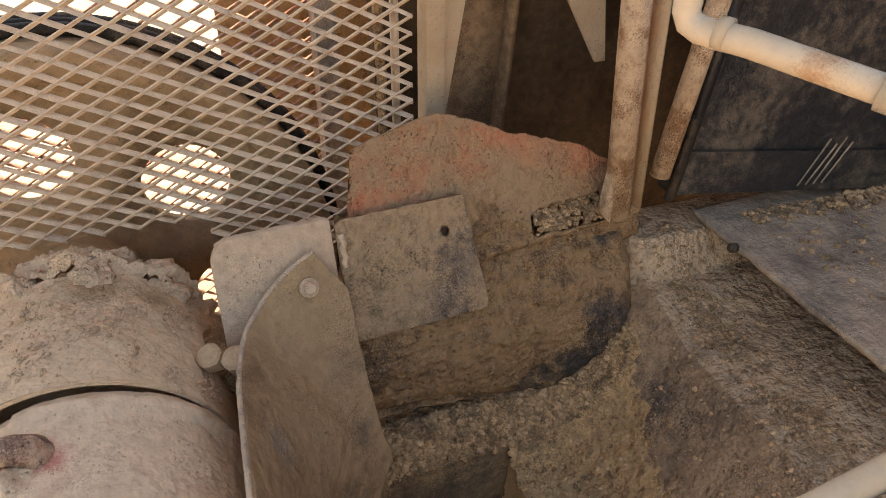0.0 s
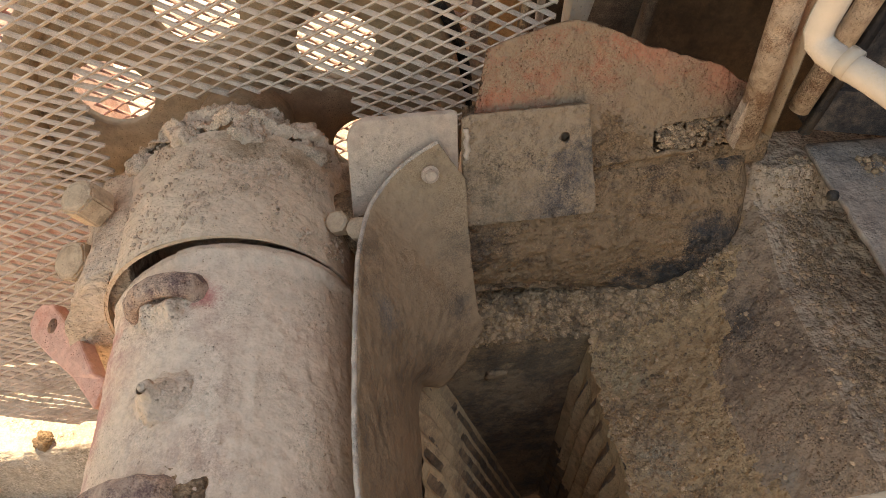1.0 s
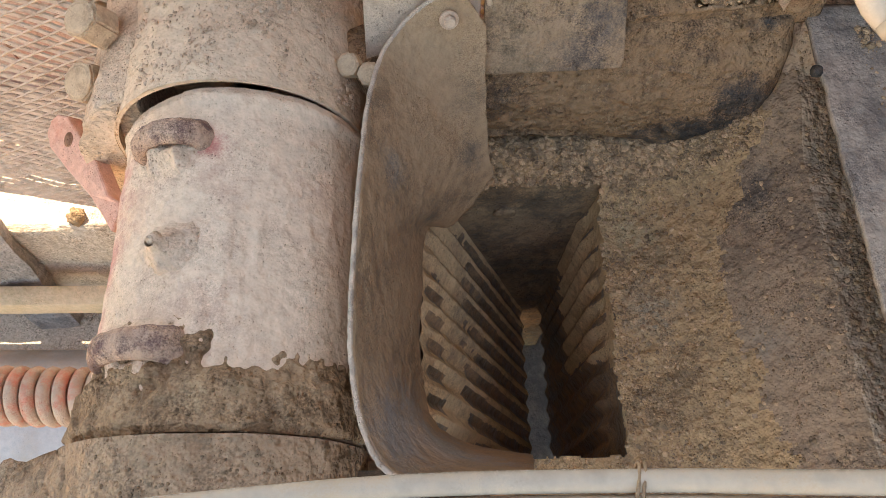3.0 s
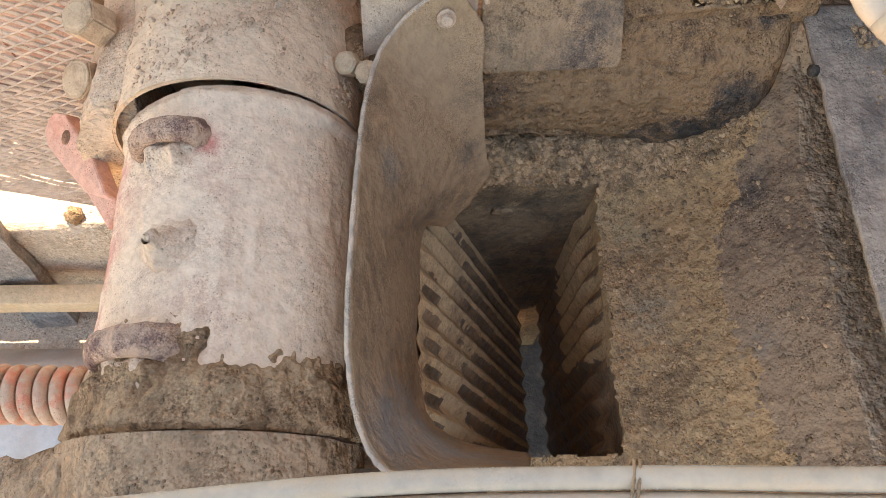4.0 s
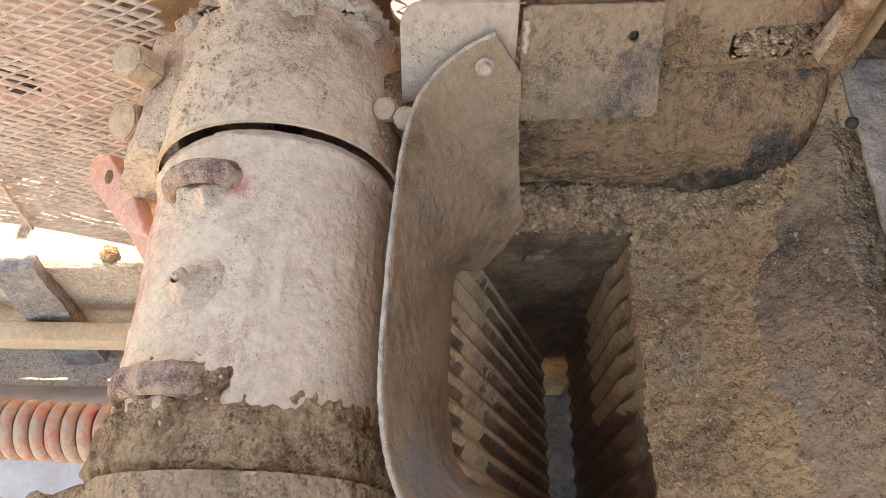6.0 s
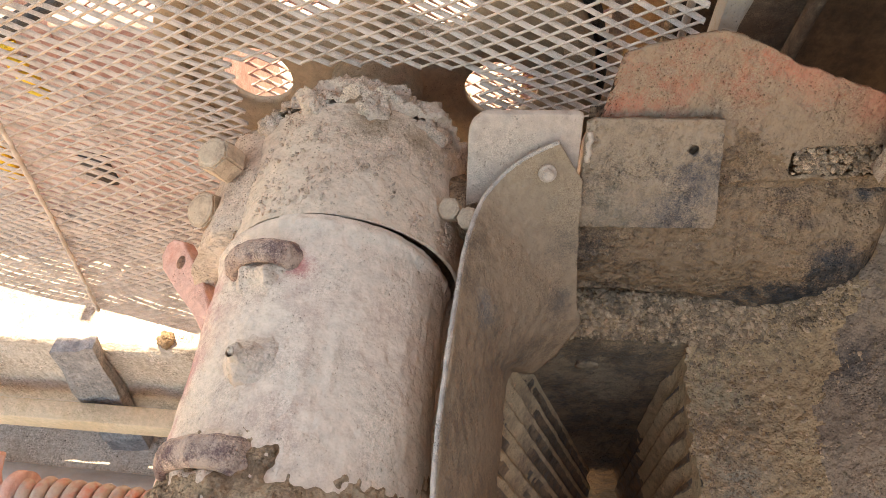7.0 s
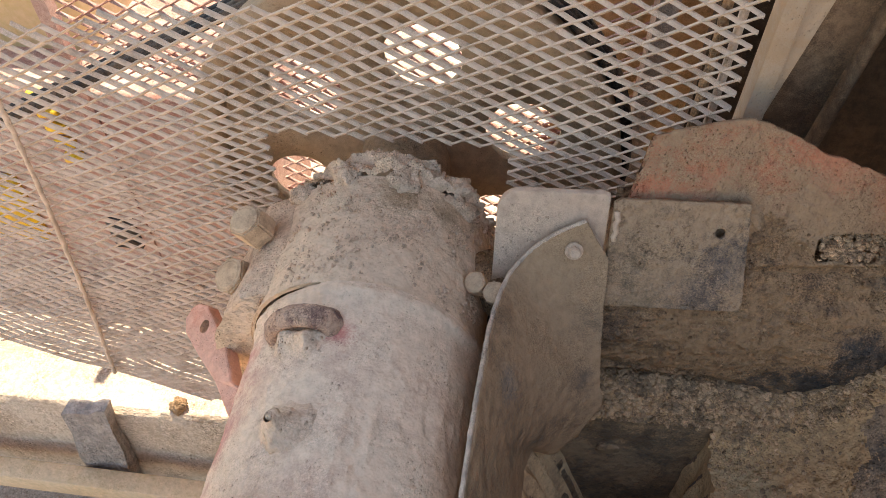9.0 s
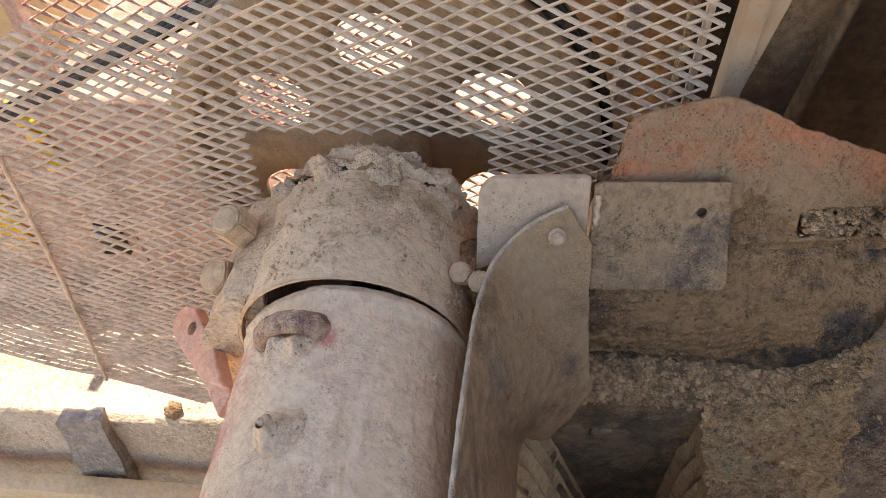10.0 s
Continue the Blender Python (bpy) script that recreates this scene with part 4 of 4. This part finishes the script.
def build_right_pipes():
    t = thing("standing_pipe", (0.70, 1.0, 1.2), "rusty cream pipe standing at the chute corner", "pipe", "pipes at the chute corner")
    bm = bmesh.new()
    rod(bm, (0.712, 1.005, 1.205), (0.655, 0.985, 1.80), 0.0235, seg=20)
    part("tube", bm, M_RUST, t)
    bm = bmesh.new()
    plate(bm, [(0.672, 0.99, 1.22), (0.690, 0.99, 1.20), (0.694, 0.99, 1.34), (0.686, 0.99, 1.36)], (0, 0.02, 0))
    part("torn_strip", bm, M_RUST, t, "torn rusty strip", smooth=False)
    t = thing("angle_iron", (0.755, 1.02, 1.23), "dusty orange angle iron standing in the corner", "angle iron")
    bm = bmesh.new()
    bar(bm, (0.758, 1.02, 1.21), (0.72, 1.0, 1.80), 0.028, 0.006)
    part("leg", bm, M_POST, t)
    bm = bmesh.new()
    bar(bm, (0.742, 1.035, 1.21), (0.704, 1.015, 1.80), 0.006, 0.03)
    part("flange", bm, M_RED, t)
    t = thing("standing_pipe", (0.80, 1.02, 1.27), "leaning grey rusty pipe behind the angle iron", "pipe", "pipes at the chute corner")
    bm = bmesh.new()
    rod(bm, (0.795, 1.01, 1.27), (0.86, 0.99, 1.80), 0.019, seg=20)
    part("tube", bm, M_RUST, t)
    t = thing("dark_hopper_wall", (1.1, 1.05, 1.1), "dark rubber-lined hopper wall with a welded seam", "hopper wall")
    bm = bmesh.new()
    o = [(0.825, 1.015, 1.225), (1.7, 0.93, 1.14), (1.75, 0.98, 2.2), (0.95, 1.08, 2.2)]
    plate(bm, o, (0.0, 0.03, 0.0))
    part("panel", bm, M_DARK, t, smooth=False)
    bm = bmesh.new()
    plate(bm, [(0.828, 1.004, 1.225), (1.7, 0.918, 1.14), (1.7, 0.922, 1.22), (0.842, 1.006, 1.31)], (0.0, 0.012, 0.0))
    part("skirt", bm, M_DARK, t, smooth=False)
    for k in range(4):
        bm = bmesh.new()
        x = 1.10 + 0.018 * k
        y = 1.002 - 0.0986 * (x - 0.828)
        bar(bm, (x, y - 0.0005, 1.21), (x + 0.045, y - 0.0035, 1.305 - 0.012 * (k % 2)), 0.0022, 0.003)
        part("scrape_mark", bm, M_FEED, t, "pale scrape on the dark plate", smooth=False)
    bm = bmesh.new()
    bar(bm, (0.82, 1.0, 1.22), (0.93, 1.03, 1.80), 0.012, 0.02)
    part("corner_bar", bm, M_DARK, t)
    # plastic water pipe with an elbow
    t = thing("water_pipe", (0.59, 0.66, 1.69), "cream plastic water pipe with elbow and rust stains", "pipe")
    bm = bmesh.new()
    el = Vector((0.428, 0.56, 1.718))
    rgt = Vector((0.556, 0.335, 1.688))
    up = Vector((0.422, 0.572, 1.98))
    tube(bm, [up, el + (up - el) * 0.35] + spline([el + (up - el) * 0.18, el, el + (rgt - el) * 0.22], 9) + [rgt], 0.0125, 18)
    part("tube", bm, M_WATER, t)
    for k, (a, b) in enumerate(((0.03, 0.15), (0.62, 0.95))):
        bm = bmesh.new()
        rod(bm, el + (rgt - el) * (a if k else 0.10), el + (rgt - el) * (b if k else 0.14), 0.0165 if k else 0.0145, seg=18)
        part("coupling", bm, M_PVC, t)
    bm = bmesh.new()
    far = rgt + (rgt - el) * 1.0
    rod(bm, rgt, far, 0.0125, seg=18)
    part("tail", bm, M_PVC, t)


def build_hoses():
    t = thing("hose_pair", (0.2, 0.22, 1.5), "two cream plastic pipes tied together with wire", "pipe")
    for k in range(2):
        d = Vector((0, -0.020, -0.006)) * k
        bm = bmesh.new()
        pts = spline([Vector(p) + d for p in ((-1.2, 0.13, 1.44), (-0.7, 0.168, 1.47), (-0.27, 0.203, 1.495), (0.03, 0.224, 1.505), (0.255, 0.224, 1.515), (0.41, 0.213, 1.575), (0.62, 0.20, 1.66), (1.0, 0.17, 1.80), (1.7, 0.14, 2.0), (2.65, 0.12, 2.1))], 80)
        tube(bm, pts, 0.0098, 16)
        part("tube", bm, M_PVC, t)
    bm = bmesh.new()
    for o in (0.0, 0.005):
        tube(bm, [(0.255 + o + 0.006 * math.cos(a), 0.216 + 0.023 * math.cos(a), 1.513 + 0.0125 * math.sin(a)) for a in np.linspace(0, 2 * math.pi, 24)], 0.0016, 6)
    part("tie_wire", bm, M_STONE, t)


def build_feeder():
    """Feeder lip that slides over the chute."""
    t = thing("feeder_pan", (0.9, 0.5, 1.15), "worn grey feeder pan edge, dusty with rust spots", "feeder pan")
    bm = bmesh.new()

    def f(u, v):
        y = -0.3 + 1.34 * v
        x0 = 0.755 + 0.02 * max(y - 0.8, 0) + 0.004 * lumps((0, y, 0), 20)
        x = x0 + 1.1 * u ** 1.5
        return Vector((x, y, 1.15 + 0.05 * (x - x0) + 0.002 * lumps((x, y, 2), 9) + 0.0006 * lumps((x, y, 2), 70)))
    sheet(bm, 100, 160, f)
    part("pan", bm, M_FEED, t, thick=0.012)
    bm = bmesh.new()
    rod(bm, (0.756, 0.905, 1.15), (0.745, 0.905, 1.152), 0.01, seg=8)
    part("lip_stud", bm, M_DARK, t)
    def along(rnd):
        x = rnd.uniform(0.83, 1.7)
        foot = rnd.random() < 0.5
        y = 0.985 - 0.10 * (x - 0.83) - 0.055 * rnd.random() ** 2 if foot else rnd.uniform(0.3, 0.97)
        return (x - 0.9, y - 0.5, 0.007 + 0.05 * (x - 0.755) + (0.006 * rnd.random() if foot else 0))

    stones("pan_gravel", 3200, along, lambda r: 0.0015 + 0.0085 * r.random() ** 4, M_STONE, "crushed stone along the foot of the dark wall", 12, "").parent = t
    return t


# ---- yard on the open side ----


def build_yard():
    t = thing("timber_beam", (-1.3, 1.1, -0.47), "cream-yellow painted chipped beam lying across the pit", "beam")
    bm = bmesh.new()
    bar(bm, (-2.8, 1.105, -0.47), (-0.2, 1.09, -0.47), 0.075, 0.10)
    part("beam", bm, M_WOOD, t, bevel=0.004)
    bm = bmesh.new()
    box(bm, (-2.8, 1.06, -1.0), (-2.6, 1.14, -0.52))
    box(bm, (-0.5, 1.06, -1.0), (-0.3, 1.14, -0.52))
    part("prop", bm, M_WOOD, t, smooth=False)
    t = thing("grey_slab", (-1.45, 1.2, -0.9), "grey broken stone slab leaning on the pit edge", "slab")
    bm = bmesh.new()
    plate(bm, [(-1.44, 1.18, -0.10), (-1.28, 1.19, -0.07), (-1.34, 1.12, -0.88), (-1.50, 1.10, -0.88)], (0, 0.05, 0))
    bmesh.ops.subdivide_edges(bm, edges=bm.edges, cuts=5, use_grid_fill=True)
    for v in bm.verts:
        v.co += Vector((1, 1, 1)) * 0.012 * lumps(v.co, 12)
    part("slab", bm, M_SLAB, t, smooth=False)
    t = thing("gravel_clod", (-1.05, 1.265, -0.11), "clod of dry earth on the pit edge", "clod")
    bm = bmesh.new()
    bmesh.ops.create_icosphere(bm, subdivisions=3, radius=0.03, matrix=Matrix.Translation((-1.05, 1.262, -0.105)))
    for v in bm.verts:
        v.co += (v.co - Vector((-1.05, 1.262, -0.105))) * 0.7 * lumps(v.co, 30)
    part("lump", bm, M_CAKE, t)
    t = thing("white_tank", (-1.6, 0.72, -0.9), "white rounded metal tank lying in the pit", "tank")
    bm = bmesh.new()
    rod(bm, (-3.2, 0.78, -1.0), (-1.12, 0.74, -1.0), 0.30, seg=48)
    part("shell", bm, M_WHITE, t, bevel=0.05)
    t = thing("tension_spring", (-0.9, 0.59, 0.2), "orange-painted coil spring on its tension rod", "spring")
    bm = bmesh.new()
    a, b = Vector((-1.12, 0.60, 0.20)), Vector((-0.62, 0.58, 0.20))
    d = (b - a).normalized()
    s = d.orthogonal().normalized()
    u = d.cross(s)
    tube(bm, [a + (b - a) * (k / 260) + 0.062 * (math.cos(k * 0.30) * s + math.sin(k * 0.30) * u) for k in range(261)], 0.0175, 10)
    part("coil", bm, M_SPRING, t)
    bm = bmesh.new()
    rod(bm, a - d * 0.35, b + d * 0.45, 0.024, seg=14)
    part("rod", bm, M_RED, t)
    bm = bmesh.new()
    rod(bm, a - d * 0.02, a - d * 0.05, 0.085, seg=28)
    rod(bm, a - d * 0.05, a - d * 0.12, 0.05, seg=6)
    part("seat_washer", bm, M_RED, t)
    bm = bmesh.new()
    tube(bm, [a - d * 0.09, a - d * 0.09 + Vector((0, 0.06, 0.06)), a - d * 0.09 + Vector((0.01, 0.10, 0.09))], 0.014, 10)
    part("handle", bm, M_RED, t)
    t = thing("tension_lever", (-0.6, 0.94, 0.9), "orange-red painted steel lever arm", "lever")
    bm = bmesh.new()
    n = Vector((-0.62, -0.2, 0.75)).normalized()
    c = [(-0.586, 0.968, 0.937), (-0.615, 0.985, 0.918), (-0.634, 0.983, 0.901), (-0.646, 0.963, 0.886), (-0.633, 0.928, 0.888), (-0.575, 0.86, 0.918), (-0.505, 0.784, 0.955), (-0.445, 0.70, 0.985), (-0.43, 0.75, 1.0), (-0.458, 0.77, 0.99), (-0.50, 0.85, 0.975)]
    plate(bm, c, n * -0.03)
    part("arm", bm, M_RED, t, smooth=False, bevel=0.004)
    # the eye is drawn as a flat dark disc
    bm = bmesh.new()
    rod(bm, Vector((-0.575, 0.918, 0.933)) + n * -0.008, Vector((-0.575, 0.918, 0.933)) + n * 0.002, 0.014, seg=16)
    part("eye", bm, M_LEVER_EYE, t)
    # machine parts behind the guard
    t = thing("red_machine", (-1.6, 2.1, -0.1), "faded red machine body behind the guard", "machine")
    bm = bmesh.new()
    box(bm, (-3.2, 1.80, -0.15), (-0.88, 2.5, 0.80))
    part("body", bm, M_BRICKRED, t, bevel=0.02)
    bm = bmesh.new()
    box(bm, (-2.15, 1.77, 0.10), (-1.69, 1.795, 0.42))
    part("panel", bm, M_YELLOW, t, "yellow painted panel")
    for k in range(5):
        bm = bmesh.new()
        box(bm, (-1.45 - 0.005 * k, 1.77, 0.52 + 0.062 * k), (-1.39 - 0.005 * k, 1.798, 0.55 + 0.062 * k))
        part("yellow_mark", bm, M_YELLOW, t)
    bm = bmesh.new()
    box(bm, (-1.42, 1.77, 0.10), (-1.32, 1.798, 0.24))
    part("vent", bm, M_DARK, t)
    t = thing("yellow_cover", (-1.9, 2.4, 0.7), "pale yellow sheet cover above the red machine", "cover")
    bm = bmesh.new()
    box(bm, (-3.4, 2.0, 0.75), (-1.35, 2.6, 1.30))
    part("shell", bm, M_COVER, t, bevel=0.03)
    t = thing("belt_guard", (-0.6, 1.75, -0.12), "rusty red mesh guard behind the flywheel", "guard")
    bm = bmesh.new()
    expanded_metal(bm, lambda x, z: (x > -0.7 or z > 0.85) and (x > -0.2 or z < 1.28), -1.30, 0.35, -0.1, 1.75, 1.80, 0.085, 0.045, w=0.0042, t=0.003)
    part("mesh_panel", bm, M_BRICKRED, t, smooth=False)
    for x in (-1.30, 0.35):
        bm = bmesh.new()
        box(bm, (x - 0.02, 1.79, -0.14), (x + 0.02, 1.83, 1.78))
        part("upright", bm, M_BRICKRED, t, smooth=False)
    t = thing("tan_cladding", (0.35, 1.95, -0.12), "tan sheet cladding behind the guard", "cladding")
    for k in range(4):
        bm = bmesh.new()
        box(bm, (0.12 + 0.20 * k, 1.93 + 0.01 * (k % 2), -0.15), (0.326 + 0.20 * k, 1.96 + 0.01 * (k % 2), 1.9 - 0.12 * (k % 3)))
        part("board", bm, M_TANSHEET, t, smooth=False)
    bm = bmesh.new()
    box(bm, (0.30, 1.60, -0.15), (0.345, 1.66, 2.2))
    part("upright", bm, M_FEED, t, "grey steel upright", smooth=False)
    t = thing("drive_belt", (-0.3, 1.42, 1.0), "dark rubber drive belts round the flywheel rim", "belt")
    for k in range(3):
        bm = bmesh.new()
        y = 1.355 + 0.026 * k
        pts = [FLY_C + Vector((0.478 * math.cos(a), y - FLY_Y, 0.478 * math.sin(a))) for a in np.linspace(-0.9, 1.95, 50)]
        pts += [Vector((-0.522, y, 1.40)), Vector((-1.147, y, 1.075)), Vector((-2.4, y, 0.42))]
        tube(bm, pts, 0.0115, 8)
        part("strand", bm, M_RUBBER, t)
    t = thing("discharge_belt", (0.4, 0.5, -0.4), "grey rubber discharge belt under the jaws", "conveyor")
    bm = bmesh.new()
    box(bm, (-0.3, -1.0, -0.42), (1.0, 2.0, -0.40))
    part("belt", bm, M_GREYBELT, t, smooth=False)
    bm = bmesh.new()
    box(bm, (-0.34, -1.0, -0.9), (-0.30, 1.2, -0.36))
    part("side_frame", bm, M_BROWN, t, smooth=False)
    bm = bmesh.new()
    box(bm, (1.0, -1.0, -0.9), (1.04, 1.2, -0.36))
    part("side_frame", bm, M_BROWN, t, smooth=False)


# patches darken the plate towards its lower edge and right corner
M_TAB2 = grime("dusty_dark_plate", (0.17, 0.122, 0.08), (0.345, 0.252, 0.165), 0.70, 0.6, 0.1, 6, 200, 0.8, speck=0.45, worn=[((0.085, 0.0, 0.0), 0.055, (0.085, 0.072, 0.07)), ((0.04, -0.03, -0.05), 0.06, (0.125, 0.095, 0.08)), ((-0.05, -0.03, -0.06), 0.05, (0.20, 0.145, 0.09))])
M_NEARCAP = grime("settled_brown_dust", (0.25, 0.175, 0.11), (0.385, 0.28, 0.185), 0.6, 0.95, 0, 7, 170, 1.5, speck=0.5)
M_LEVER_EYE = grime("dark_eye_disc", (0.20, 0.11, 0.07), (0.34, 0.20, 0.13), 0.5, 0.9, 0, 20, 200, 0.4)
M_COVER = grime("pale_yellow_sheet", (0.56, 0.50, 0.27), (0.52, 0.46, 0.31), 0.4, 0.7, 0, 3, 240, 0.1, speck=0.2)
M_GREYBELT = grime("grey_worn_belt", (0.10, 0.10, 0.098), (0.20, 0.185, 0.165), 0.45, 0.85, 0, 8, 240, 0.3)
M_LUG = grime("worn_lug_paint", (0.17, 0.10, 0.085), (0.46, 0.33, 0.24), 0.52, 0.75, 0, 25, 220, 0.8)
M_BROWN2 = grime("brown_channel", (0.12, 0.08, 0.05), (0.26, 0.185, 0.115), 0.5, 0.7, 0, 4, 260, 0.25)

build_ground()
build_light_blocks()
build_bed()
build_side_wall()
build_plates()
build_rolled_guard()
build_far_bearing()
build_hub()
build_near_bearing()
build_fixed_jaw()
build_guard()
build_post()
build_right_pipes()
build_hoses()
build_yard()
build_gravel()
FLYWHEEL = build_flywheel()
PITMAN = build_pitman()
FEEDER = build_feeder()


def motions():
    # shaft angle in degrees: at rest, then starting up
    turn = [(0, 221), (5.2, 221), (5.3, 218.5), (5.4, 212), (5.6, 195), (5.8, 177), (6.0, 159), (6.2, 141), (6.3, 131), (6.5, 112), (6.7, 90), (6.9, 69), (7.0, 59), (7.1, 50), (7.2, 39.5), (7.3, 27), (7.4, 13.5), (7.5, -1), (7.6, -16), (7.7, -33), (7.8, -52), (7.9, -73), (8.0, -95), (8.1, -118), (8.2, -144), (8.3, -172), (8.4, -202), (8.5, -233), (8.6, -264), (8.7, -295), (8.8, -328), (8.9, -363), (9.0, -399), (9.1, -437), (9.2, -477), (9.3, -519), (9.4, -563), (9.5, -610), (9.6, -659), (9.7, -709), (9.8, -760), (9.9, -813), (10.0, -868)]
    walk(FLYWHEEL, [(t, pose(*FLY_C, 0, -a, 0)) for t, a in turn])
    rows = []
    throw, lead = 0.015, 95
    for t, a in turn:
        w = radians(a + lead)
        rows.append((t, pose(AX + throw * math.cos(w), 0.56, AZ + throw * math.sin(w))))
    walk(PITMAN, rows)
    slide = [(0, 0.159), (0.5, 0.147), (1.0, 0.110), (1.5, 0.067), (2.0, 0.023), (2.5, 0.004), (3.0, 0.0), (10.0, 0.0)]
    walk(FEEDER, [(t, pose(0.9 + dx, 0.5, 1.15)) for t, dx in slide])


motions()
